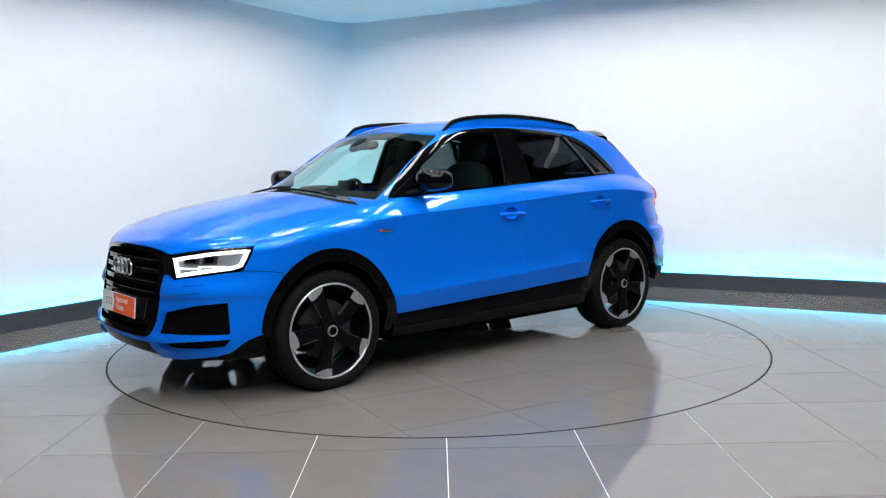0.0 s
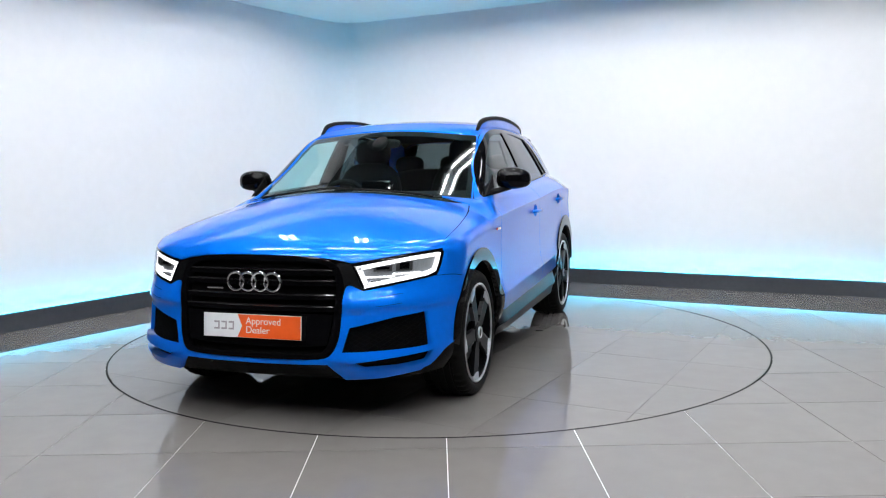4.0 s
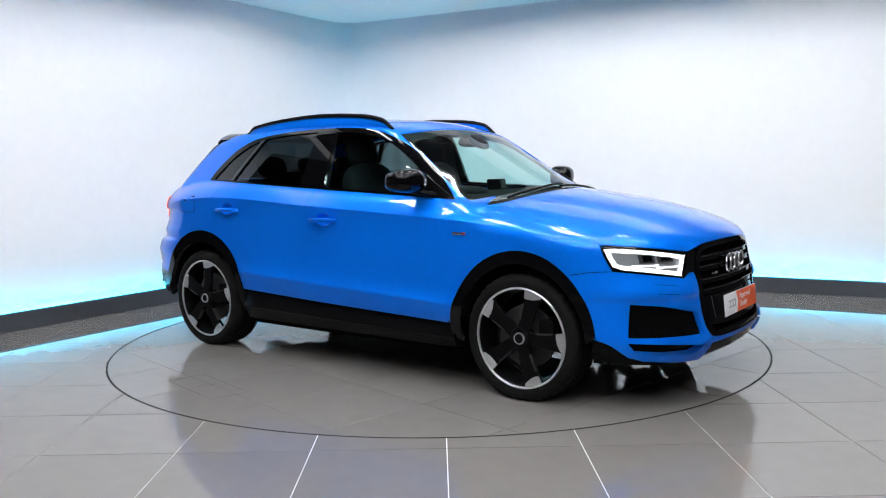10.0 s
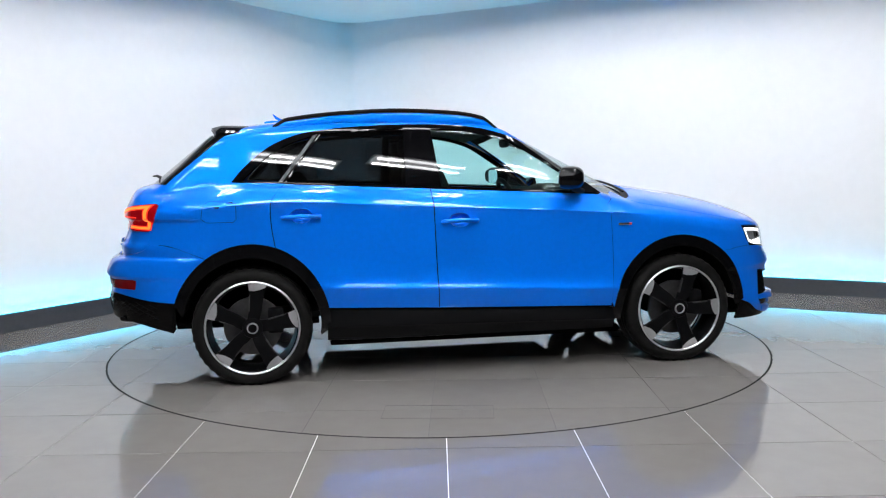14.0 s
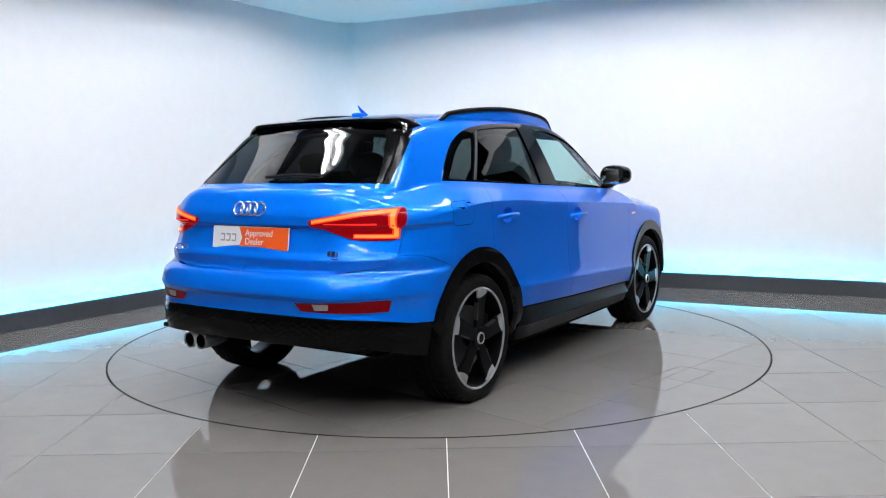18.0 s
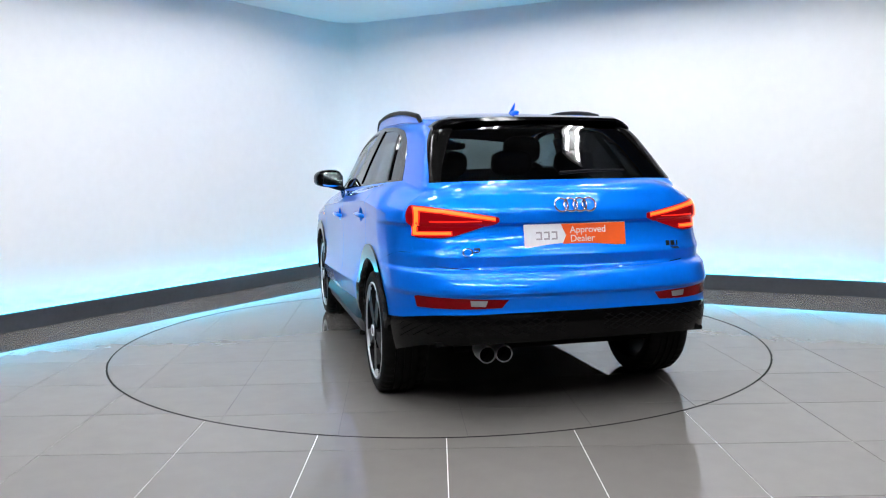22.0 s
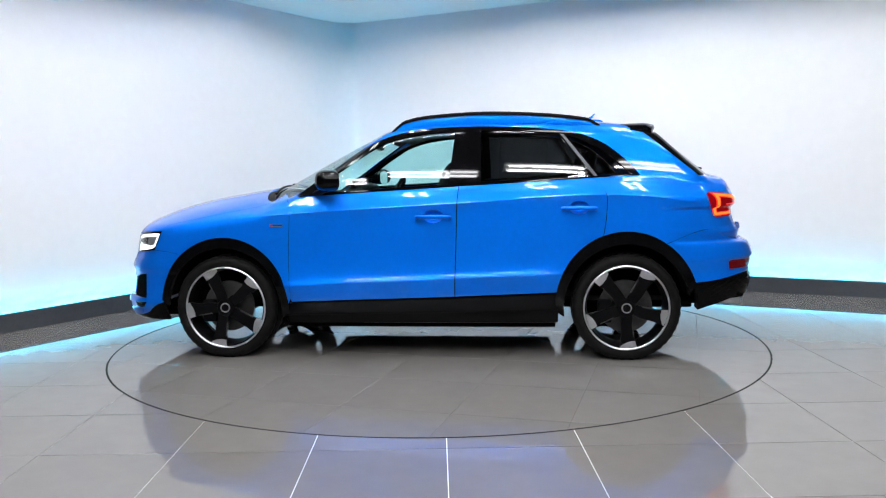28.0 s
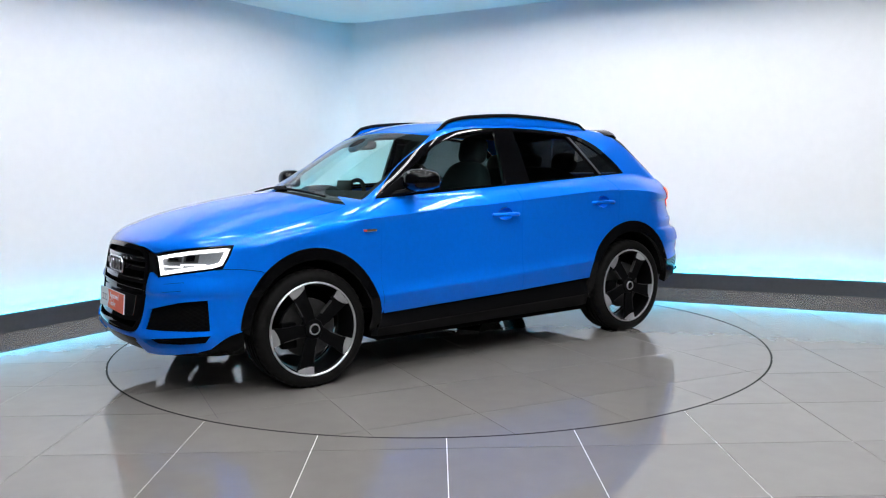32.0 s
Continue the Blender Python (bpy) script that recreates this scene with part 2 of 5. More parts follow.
def strip_light():
    """A hung twin strip light: white tray with end caps, two glowing tubes side by side."""
    t = thing("ceiling_light", "white twin strip ceiling light with two glowing tubes", "ceiling light", "ceiling lights")
    part("tray", box(bmesh.new(), (0.34, 1.47, 0.05), pose(0, 0, 0.045), 0.008), M_FRAME, t, smooth=False)
    for i in (-1, 1):
        part("diffuser", box(bmesh.new(), (0.058, 1.35, 0.06), pose(i * 0.095, 0, -0.015), 0.02), M_PANEL, t, "glowing white diffuser", smooth=False)
        part("end_cap", box(bmesh.new(), (0.34, 0.03, 0.06), pose(0, i * 0.72, 0.02), 0.004), M_FRAME, t, smooth=False)
    return t


strip = strip_light()
# one row along the room over the turntable is added to brighten the wall tops; the rows nearer the showroom lie across
# it
PLACES = [(x, 0.2, 0) for x in (-2.1, -0.7, 0.7, 2.1)] + [(x, y, 80) for y in (-1.8, -3.6, -5.4, -7.2) for x in (-2.7, -0.9, 0.9, 2.7)]
for k, (px, py, turned) in enumerate(PLACES):
    m = pose(px, py, ROOF_Z - 0.075, 0, 0, turned)
    if k == 0:
        strip.matrix_basis = m
    else:
        copy_thing(strip, m)


# ---- floor: tiles cut by the turntable's round edge ----
TILE, TT_R = 0.6, 2.2535


def circle_cut(p, q, r):
    a, b = Vector(p), Vector(q)
    for _ in range(40):
        m = (a + b) / 2
        if (m.length < r) == (Vector(p).length < r):
            a = m
        else:
            b = m
    return tuple(a)


def tile_outline(cx, cy, r, keep_inside, gap):
    h = TILE / 2 - gap
    sq = []
    for (ax, ay), (bx, by) in zip(((-h, -h), (h, -h), (h, h), (-h, h)), ((h, -h), (h, h), (-h, h), (-h, -h))):
        sq += [(cx + ax + (bx - ax) * k / 16, cy + ay + (by - ay) * k / 16) for k in range(16)]
    ins = (lambda p: Vector(p).length <= r) if keep_inside else (lambda p: Vector(p).length >= r)
    if all(ins(p) for p in sq):
        return [(cx - h, cy - h), (cx + h, cy - h), (cx + h, cy + h), (cx - h, cy + h)], True
    if not any(ins(p) for p in sq):
        return None, False
    out = []
    for i, p in enumerate(sq):
        q = sq[(i + 1) % len(sq)]
        if ins(p):
            out.append(p)
        if ins(p) != ins(q):
            c = circle_cut(p, q, r)
            out.append(c)
            if ins(p):
                # follow the round edge to the place where the outline comes back in
                j = i + 1
                while not ins(sq[j % len(sq)]):
                    j += 1
                e = circle_cut(sq[j % len(sq)], sq[(j - 1) % len(sq)], r)
                a0, a1 = math.atan2(c[1], c[0]), math.atan2(e[1], e[0])
                d = (a1 - a0 + math.pi) % (2 * math.pi) - math.pi
                out += [(r * math.cos(a0 + d * k / 12), r * math.sin(a0 + d * k / 12)) for k in range(1, 12)]
    return out, False


def tile_mesh(outline, thick=0.01):
    bm = bmesh.new()
    prism(bm, outline, thick, pose(0, 0, -thick))
    bmesh.ops.triangulate(bm, faces=[f for f in bm.faces if len(f.verts) > 4])
    me = bpy.data.meshes.new("tile")
    bm.to_mesh(me)
    bm.free()
    me.materials.append(M_TILE)
    return me


def lay_tiles(parent, x0, y0, x1, y1, ox, oy, r, keep_inside, gap, turn=0.0):
    whole = tile_mesh([(-TILE / 2 + gap, -TILE / 2 + gap), (TILE / 2 - gap, -TILE / 2 + gap), (TILE / 2 - gap, TILE / 2 - gap), (-TILE / 2 + gap, TILE / 2 - gap)])
    for i in range(math.floor((x0 - ox) / TILE), math.ceil((x1 - ox) / TILE)):
        for j in range(math.floor((y0 - oy) / TILE), math.ceil((y1 - oy) / TILE)):
            cx, cy = ox + (i + 0.5) * TILE, oy + (j + 0.5) * TILE
            out, full = tile_outline(cx, cy, r, keep_inside, gap)
            if not out or len(out) < 3:
                continue
            t = new("tile", whole if full else tile_mesh(out))
            t.matrix_basis = pose(0, 0, 0, 0, 0, turn) @ (pose(cx, cy, 0) if full else Matrix())
            t.parent = parent


FLOOR = mesh_part("floor", [(-9, -13, -0.012), (9, -13, -0.012), (9, 6, -0.012), (-9, 6, -0.012), (-9, -13, -0.003), (9, -13, -0.003), (9, 6, -0.003), (-9, 6, -0.003)],
                  [(0, 3, 2, 1), (4, 5, 6, 7), (0, 1, 5, 4), (1, 2, 6, 5), (2, 3, 7, 6), (3, 0, 4, 7)], M_GROUT)
tagged(FLOOR, "polished grey porcelain tile floor with pale joints", kind="structure")

TABLE = thing("turntable", "round grey tiled car turntable set flush in the floor", "turntable")
bm = lathe(bmesh.new(), [(0, -0.0025), (TT_R - 0.001, -0.0025), (TT_R - 0.001, -0.002), (0, -0.002)], 128)
part("bed", bm, M_GROUTD, TABLE, "dark grout between the tiles")
bm = lathe(bmesh.new(), [(TT_R - 0.006, -0.0015), (TT_R + 0.006, -0.0015), (TT_R + 0.006, 0.0005), (TT_R - 0.006, 0.0005), (TT_R - 0.006, -0.0015)], 160)
part("edge_ring", bm, M_RINGGAP, TABLE, "thin black rubber edge ring")
for hx, hy, lx, ly in ((0, 0.11, 0.56, 0.003), (0, -0.11, 0.56, 0.003), (0.28, 0, 0.003, 0.223), (-0.28, 0, 0.003, 0.223)):
    part("hatch_joint", box(bmesh.new(), (lx, ly, 0.001), pose(-0.31, -1.82, 0.0008, 0, 0, -12) @ pose(hx, hy, 0)), M_GROUTD, TABLE, "dark joint of a service hatch", smooth=False)


# ---- the car's body surface ----
def curve1(*keys):
    """A smooth monotone curve through (place, value) keys."""
    xs = np.array([k[0] for k in keys], float)
    ys = np.array([k[1] for k in keys], float)
    o = np.argsort(xs)
    xs, ys = xs[o], ys[o]
    h, d = np.diff(xs), np.diff(ys) / np.diff(xs)
    s = np.zeros(len(xs))
    s[0], s[-1] = d[0], d[-1]
    for i in range(1, len(xs) - 1):
        if d[i - 1] * d[i] > 0:
            w1, w2 = 2 * h[i] + h[i - 1], h[i] + 2 * h[i - 1]
            s[i] = (w1 + w2) / (w1 / d[i - 1] + w2 / d[i])

    def f(x):
        x = np.asarray(x, float)
        i = np.clip(np.searchsorted(xs, x) - 1, 0, len(xs) - 2)
        t = np.clip((x - xs[i]) / h[i], 0, 1)
        v = (2 * t**3 - 3 * t**2 + 1) * ys[i] + (t**3 - 2 * t**2 + t) * h[i] * s[i] + (-2 * t**3 + 3 * t**2) * ys[i + 1] + (t**3 - t**2) * h[i] * s[i + 1]
        return v + np.minimum(x - xs[0], 0) * s[0] + np.maximum(x - xs[-1], 0) * s[-1]
    return f


def smax(a, b, k):
    h = np.maximum(k - np.abs(a - b), 0) / k
    return np.maximum(a, b) + h * h * k / 4


def smin(a, b, k):
    return -smax(-a, -b, k)


def step01(x, a, b):
    t = np.clip((x - a) / (b - a), 0, 1)
    return t * t * (3 - 2 * t)


half_width = curve1((-2.2, 0.83), (-1.9, 0.868), (-1.6, 0.893), (-1.3, 0.899), (-0.8, 0.902), (0, 0.910), (0.8, 0.904), (1.3, 0.901), (1.6, 0.902), (1.9, 0.885), (2.2, 0.85))
shoulder_z = curve1((-2.1, 0.95), (-1.78, 0.985), (-1.45, 1.035), (-1.14, 1.050), (-0.24, 1.007), (0.85, 0.949), (1.4, 0.905), (1.7, 0.875), (2.1, 0.84))
shoulder_fall = curve1((-2.0, 0.17), (-1.75, 0.16), (-1.4, 0.13), (-0.9, 0.105), (-0.2, 0.10), (0.75, 0.11), (1.05, 0.07), (1.4, 0.03), (2.0, 0.03))
nose_x = curve1((0.10, 1.98), (0.20, 2.10), (0.27, 2.16), (0.33, 2.185), (0.42, 2.165), (0.55, 2.143), (0.70, 2.118), (0.82, 2.09), (0.92, 2.02))
tail_x = curve1((0.16, 1.90), (0.25, 2.06), (0.36, 2.165), (0.50, 2.188), (0.56, 2.172), (0.62, 2.180), (0.638, 2.197), (0.70, 2.178), (0.735, 2.15), (0.75, 2.100), (0.785, 2.104), (0.802, 2.108), (0.84, 2.083), (0.93, 2.050), (0.952, 2.046), (0.965, 2.072), (1.0, 2.07), (1.08, 2.035), (1.16, 1.985), (1.25, 1.90))
hood_z = curve1((2.3, 0.62), (2.15, 0.79), (2.1, 0.842), (2.0, 0.905), (1.8, 0.982), (1.6, 1.030), (1.4, 1.064), (1.2, 1.092), (1.0, 1.108), (0.8, 1.085), (0, 1.09), (-1.4, 1.15), (-2.0, 1.15), (-2.2, 1.14))
house_y = curve1((1.1, 0.79), (0.8, 0.785), (0.3, 0.805), (-0.2, 0.812), (-0.8, 0.800), (-1.4, 0.752), (-1.8, 0.70), (-2.1, 0.65))
house_z = curve1((1.3, 0.975), (1.1, 1.088), (0.9, 1.198), (0.7, 1.304), (0.5, 1.405), (0.3, 1.495), (0.1, 1.545), (-0.3, 1.573), (-0.7, 1.570), (-1.1, 1.546), (-1.38, 1.514), (-1.53, 1.475), (-1.65, 1.39), (-1.78, 1.285), (-1.93, 1.16), (-2.13, 0.98))


def swage_z(x):
    """The crease along the foot of the doors."""
    return 0.522 - 0.0402 * x


def body(x, y, z):
    """The car's outer skin as a signed function, positive outside."""
    y = np.abs(y)
    zs = shoulder_z(x)
    d = np.maximum(z - zs, 0)
    e = z - swage_z(x)
    door = step01(x, -1.05, -0.75) * step01(-x, -1.05, -0.8)
    low = smin(0.030 * np.exp(-np.maximum(e, -0.02) / 0.06), 0.030 + 0.19 * np.minimum(e, 0.02), 0.006)
    low = np.maximum(low, -0.02)
    w = half_width(x) - 0.004 + door * low - 1.5 * np.maximum(0.44 - z, 0) ** 2 - shoulder_fall(x) * (d / 0.11) ** 1.2
    w = w + 0.0045 * np.exp(-np.abs(z - zs) / 0.016) * step01(x, -1.75, -1.3) * step01(-x, -1.75, -1.2)
    side = y - w
    brow = 0.02 * step01(y, 0.40, 0.52) * step01(-z, -0.685, -0.598) * step01(z, 0.552, 0.590)
    front = x - (nose_x(z) + brow - 0.2 * y**2 - 0.58 * y**6)
    rear = -x - (tail_x(z) - 0.1 * y**2 - 0.75 * y**6)
    crown = step01(x, 0.7, 1.1)
    top = z - (hood_z(x) - crown * (0.06 * (y / 0.6) ** 2 + 0.035 * (y / 0.885) ** 8))
    g = smax(smax(smax(side, front, 0.10), rear, 0.10), top, 0.05)
    xe = x + 0.36 * y**2 * step01(x, 0.0, 0.7) - 0.16 * y**2 * step01(-x, 1.3, 1.75)
    dz = z - 1.10
    glass = y - (house_y(x) - 0.40 * dz - 0.22 * np.maximum(dz, 0) ** 2)
    roof = z - (house_z(xe) - 0.042 * (y / 0.6) ** 2)
    h = smax(smax(glass, roof, 0.075), hood_z(x) - 0.03 - z, 0.015)
    return smin(g, h, 0.018)


FX, BX = 1.0, -1.0


def ray_of(dom, a, b, t):
    """The point at distance t along a projection line of a domain."""
    if dom == "S":
        return a, t, b
    if dom == "T":
        return a, b, t
    if dom == "N":
        return t, a, b
    if dom == "R":
        return -t, a, b
    if dom == "F":
        return FX + t * np.cos(a), t * np.sin(a), b
    return BX - t * np.cos(a), t * np.sin(a), b


SPAN = {"S": (1.15, 0.25), "T": (1.75, 0.1), "N": (2.5, 0.1), "R": (2.5, 0.9), "F": (1.6, 0.3), "B": (1.6, 0.3)}


def drop_on(dom, a, b):
    """Meets projection lines with the skin. Returns an (n, 3) array."""
    a, b = np.asarray(a, float), np.asarray(b, float)
    t0, t1 = SPAN[dom]
    hi, lo = np.full(a.shape, t0), np.full(a.shape, np.nan)
    best, bv = np.full(a.shape, t0), np.full(a.shape, 9.0)
    prev = hi.copy()
    for s in np.linspace(t0, t1, 60)[1:]:
        t = np.full(a.shape, s)
        v = body(*ray_of(dom, a, b, t))
        found = np.isnan(lo)
        hit = found & (v <= 0)
        lo = np.where(hit, t, lo)
        hi = np.where(hit, prev, hi)
        better = v < bv
        best, bv = np.where(better, t, best), np.where(better, v, bv)
        prev = t
    miss = np.isnan(lo)
    lo = np.where(miss, best, lo)
    hi = np.where(miss, best, hi)
    for _ in range(24):
        m = (lo + hi) / 2
        v = body(*ray_of(dom, a, b, m))
        hi = np.where(v > 0, m, hi)
        lo = np.where(v > 0, lo, m)
    return np.stack(ray_of(dom, a, b, (lo + hi) / 2), -1)


def to_dom(dom, p):
    x, y, z = p[:, 0], p[:, 1], p[:, 2]
    if dom == "S":
        return np.stack([x, z], -1)
    if dom == "T":
        return np.stack([x, y], -1)
    if dom in "NR":
        return np.stack([y, z], -1)
    if dom == "F":
        return np.stack([np.arctan2(y, x - FX), z], -1)
    return np.stack([np.arctan2(y, BX - x), z], -1)


def normals_at(p, e=0.002):
    g = np.stack([body(*(p + np.eye(3)[k] * e).T) - body(*(p - np.eye(3)[k] * e).T) for k in range(3)], -1)
    return g / np.maximum(np.linalg.norm(g, axis=1, keepdims=True), 1e-9)


def resample(pts, step):
    pts = np.asarray(pts, float)
    seg = np.linalg.norm(np.diff(pts, axis=0), axis=1)
    s = np.concatenate([[0], np.cumsum(seg)])
    n = max(2, int(round(s[-1] / step)) + 1)
    q = np.linspace(0, s[-1], n)
    return np.stack([np.interp(q, s, pts[:, k]) for k in range(pts.shape[1])], -1)


def spline(pts, per=10):
    """A smooth curve through points."""
    p = np.asarray(pts, float)
    if len(p) < 3:
        return p
    q = np.vstack([2 * p[0] - p[1], p, 2 * p[-1] - p[-2]])
    out = []
    for i in range(1, len(q) - 2):
        a, b, c, d = q[i - 1:i + 3]
        for k in range(per):
            t = k / per
            out.append(0.5 * (2 * b + (c - a) * t + (2 * a - 5 * b + 4 * c - d) * t * t + (3 * b - a - 3 * c + d) * t**3))
    return np.array(out + [p[-1]])


def line_on(dom, *pts, straight=False, step=0.016):
    """A line on the skin, through points given in a domain's own coordinates."""
    p = np.asarray(pts, float) if straight else spline(pts)
    p = resample(p, step)
    return drop_on(dom, p[:, 0], p[:, 1])


def arc_on(cx, rx, rz, a0, a1, n=40):
    """Part of a wheel arch, drawn on the side; degrees from straight ahead, upwards."""
    t = np.radians(np.linspace(a0, a1, n))
    return drop_on("S", cx + rx * np.cos(t), 0.335 + rz * np.sin(t))


def inside_poly(q, poly):
    x, y = q[:, 0], q[:, 1]
    c = np.zeros(len(q), bool)
    a, b = poly, np.roll(poly, -1, 0)
    for (x0, y0), (x1, y1) in zip(a, b):
        if y0 != y1:
            c ^= ((y0 > y) != (y1 > y)) & (x < (x1 - x0) * (y - y0) / (y1 - y0) + x0)
    return c


def near_poly(q, poly, d):
    out = np.full(len(q), 9.0)
    for a, b in zip(poly, np.roll(poly, -1, 0)):
        e = b - a
        t = np.clip(((q - a) @ e) / max(e @ e, 1e-12), 0, 1)
        out = np.minimum(out, np.linalg.norm(q - a - t[:, None] * e, axis=1))
    return out < d


def tidy(p, eps=0.003):
    keep = [0]
    for i in range(1, len(p)):
        if np.linalg.norm(p[i] - p[keep[-1]]) > eps:
            keep.append(i)
    if np.linalg.norm(p[keep[-1]] - p[0]) < eps:
        keep.pop()
    return p[keep]


def inset(p2, g, lock):
    area = np.sum(p2[:, 0] * np.roll(p2[:, 1], -1) - np.roll(p2[:, 0], -1) * p2[:, 1])
    e = np.roll(p2, -1, 0) - p2
    e /= np.maximum(np.linalg.norm(e, axis=1, keepdims=True), 1e-9)
    n = np.stack([-e[:, 1], e[:, 0]], -1) * np.sign(area)
    m = n + np.roll(n, 1, 0)
    m /= np.maximum(np.linalg.norm(m, axis=1, keepdims=True), 0.6)
    q = p2 + m * g
    q[lock] = p2[lock] + (q - p2)[lock] * 0
    return q


def skin(dom, pieces, step=0.02, off=0.0, rim=0.012, gap=0.002, holes=(), full=False, creases=()):
    """A panel cut out of the car's skin: vertices, faces and normals for the side y >= 0 (or both, if full)."""
    from mathutils.geometry import delaunay_2d_cdt
    p3 = tidy(np.vstack(pieces))
    mid_axis = {"T": 1, "N": 0, "R": 0, "F": 0, "B": 0}.get(dom)
    if full:
        p3[np.abs(p3[:, 1]) < 0.004, 1] = 0.0
        a, b = p3[-1], p3[0]
        mid = resample(np.stack([a, b]), step)[1:-1]
        p2 = np.vstack([to_dom(dom, p3), to_dom(dom, mid)])
        lock = np.abs(p2[:, mid_axis]) < 1e-6
    else:
        p2 = to_dom(dom, p3)
        lock = np.zeros(len(p2), bool)
    p2 = inset(p2, gap, lock)
    rings = [p2]
    for hole in holes:
        hpieces, hgap = hole if isinstance(hole, tuple) else (hole, -gap)
        h3 = tidy(np.vstack(hpieces))
        rings.append(inset(to_dom(dom, h3), hgap, np.zeros(len(h3), bool)))
    lo, hi = p2.min(0), p2.max(0)
    gx, gy = np.meshgrid(np.arange(lo[0] + step / 2, hi[0], step), np.arange(lo[1] + step / 2, hi[1], step))
    gx = gx + (np.arange(gx.shape[0]) % 2)[:, None] * step / 2
    q = np.stack([gx.ravel(), gy.ravel()], -1)
    for line in creases:
        q = q[np.abs(q[:, 1] - line(q[:, 0])) > 0.02]
    for line in creases:
        lx = np.arange(lo[0] + step / 2, hi[0], step)
        q = np.vstack([q] + [np.stack([lx, line(lx) + d], -1) for d in (-0.018, -0.010, -0.003, 0.003, 0.010, 0.018)])
    ok = inside_poly(q, p2)
    for r in rings:
        ok &= ~near_poly(q, r, step * (0.2 if creases else 0.45))
    for r in rings[1:]:
        ok &= ~inside_poly(q, r)
    q = q[ok]
    allp = np.vstack(rings + [q])
    edges, base = [], 0
    for r in rings:
        n = len(r)
        edges += [(base + i, base + (i + 1) % n) for i in range(n)]
        base += n
    vs, _, fs, *_ = delaunay_2d_cdt([Vector(v) for v in allp], edges, [], 0, 1e-6)
    vs = np.array([(v.x, v.y) for v in vs])
    fs = np.array([f for f in fs if len(f) == 3])
    cen = vs[fs].mean(1)
    keep = inside_poly(cen, p2)
    for r in rings[1:]:
        keep &= ~inside_poly(cen, r)
    fs = fs[keep]
    used = np.unique(fs)
    remap = -np.ones(len(vs), int)
    remap[used] = np.arange(len(used))
    fs, vs = remap[fs], vs[used]
    p = drop_on(dom, vs[:, 0], vs[:, 1])
    nn = normals_at(p)
    # face winding outward
    fn = np.cross(p[fs[:, 1]] - p[fs[:, 0]], p[fs[:, 2]] - p[fs[:, 0]])
    flip = np.einsum("ij,ij->i", fn, nn[fs[:, 0]]) < 0
    fs[flip] = fs[flip][:, ::-1]
    p = p + nn * off
    count = {}
    for f in fs:
        for a, b in ((f[0], f[1]), (f[1], f[2]), (f[2], f[0])):
            count[(a, b)] = 1
    border = [(a, b) for (a, b) in count if (b, a) not in count]
    faces = [tuple(int(v) for v in f) for f in fs]
    if rim > 0:
        ring_ids = sorted({v for e in border for v in e})
        idx = {v: len(p) + i for i, v in enumerate(ring_ids)}
        low = p[ring_ids] - nn[ring_ids] * rim
        p = np.vstack([p, low])
        nn = np.vstack([nn, nn[ring_ids]])
        for a, b in border:
            if full and abs(p[a, 1]) < 1e-5 and abs(p[b, 1]) < 1e-5:
                continue
            faces.append((int(b), int(a), int(idx[a]), int(idx[b])))
    if full:
        n = len(p)
        p = np.vstack([p, p * [1, -1, 1]])
        nn = np.vstack([nn, nn * [1, -1, 1]])
        faces += [tuple(n + v for v in f[::-1]) for f in faces]
    return p, faces, nn


def skin_object(name, data, mat, parent, label="", mirror=False):
    p, faces, nn = data
    if mirror:
        p, nn, faces = p * [1, -1, 1], nn * [1, -1, 1], [f[::-1] for f in faces]
    me = bpy.data.meshes.new(name)
    me.from_pydata(p.tolist(), [], faces)
    me.polygons.foreach_set("use_smooth", [True] * len(me.polygons))
    me.normals_split_custom_set_from_vertices(nn.tolist())
    me.materials.append(mat)
    ob = new(name, me)
    ob.parent = parent
    if label:
        ob["label"] = label
    return ob


def pair(name, dom, pieces, mat, parent, label="", **kw):
    """One panel on the car's left and its mirror image on the right."""
    data = skin(dom, pieces, **kw)
    return [skin_object(name, data, mat, parent, label), skin_object(name, data, mat, parent, label, mirror=True)]


def single(name, dom, pieces, mat, parent, label="", **kw):
    return skin_object(name, skin(dom, pieces, full=True, **kw), mat, parent, label)


# ---- the car ----
CAR = thing("car", "bright metallic blue compact SUV with black trim and roof rails", "car")
AX = 1.3015
HUB_Y, HUB_Z = 0.892, 0.335

# shared lines on the skin
DOOR_FRONT = line_on("S", (0.850, 0.375), (0.863, 0.617), (0.850, 0.90), (0.838, 1.0), (0.815, 1.058))
BELT_F = line_on("S", (0.815, 1.058), (0.3, 1.085), (-0.245, 1.113))
DOOR_MID = line_on("S", (-0.245, 1.113), (-0.232, 0.763), (-0.22, 0.41))
SILL_F = line_on("S", (-0.22, 0.41), (0.850, 0.375))
BELT_R = line_on("S", (-0.245, 1.113), (-0.6, 1.13), (-1.10, 1.155))
DOOR_REAR = line_on("S", (-1.10, 1.155), (-1.150, 1.10), (-1.178, 1.040), (-1.175, 0.909), (-1.158, 0.792))
ARCH_RF = arc_on(-AX, 0.445, 0.482, 71, 12)
SILL_R = line_on("S", (-0.866, 0.435), (-0.22, 0.41))
DLO_TOP = line_on("S", (-1.40, 1.168), (-1.325, 1.255), (-1.19, 1.366), (-1.03, 1.437), (-0.85, 1.470), (-0.6, 1.490), (-0.3, 1.498), (0.02, 1.484), (0.25, 1.430), (0.44, 1.338), (0.64, 1.200), (0.815, 1.058))
BELT_Q = line_on("S", (-1.10, 1.155), (-1.40, 1.168))
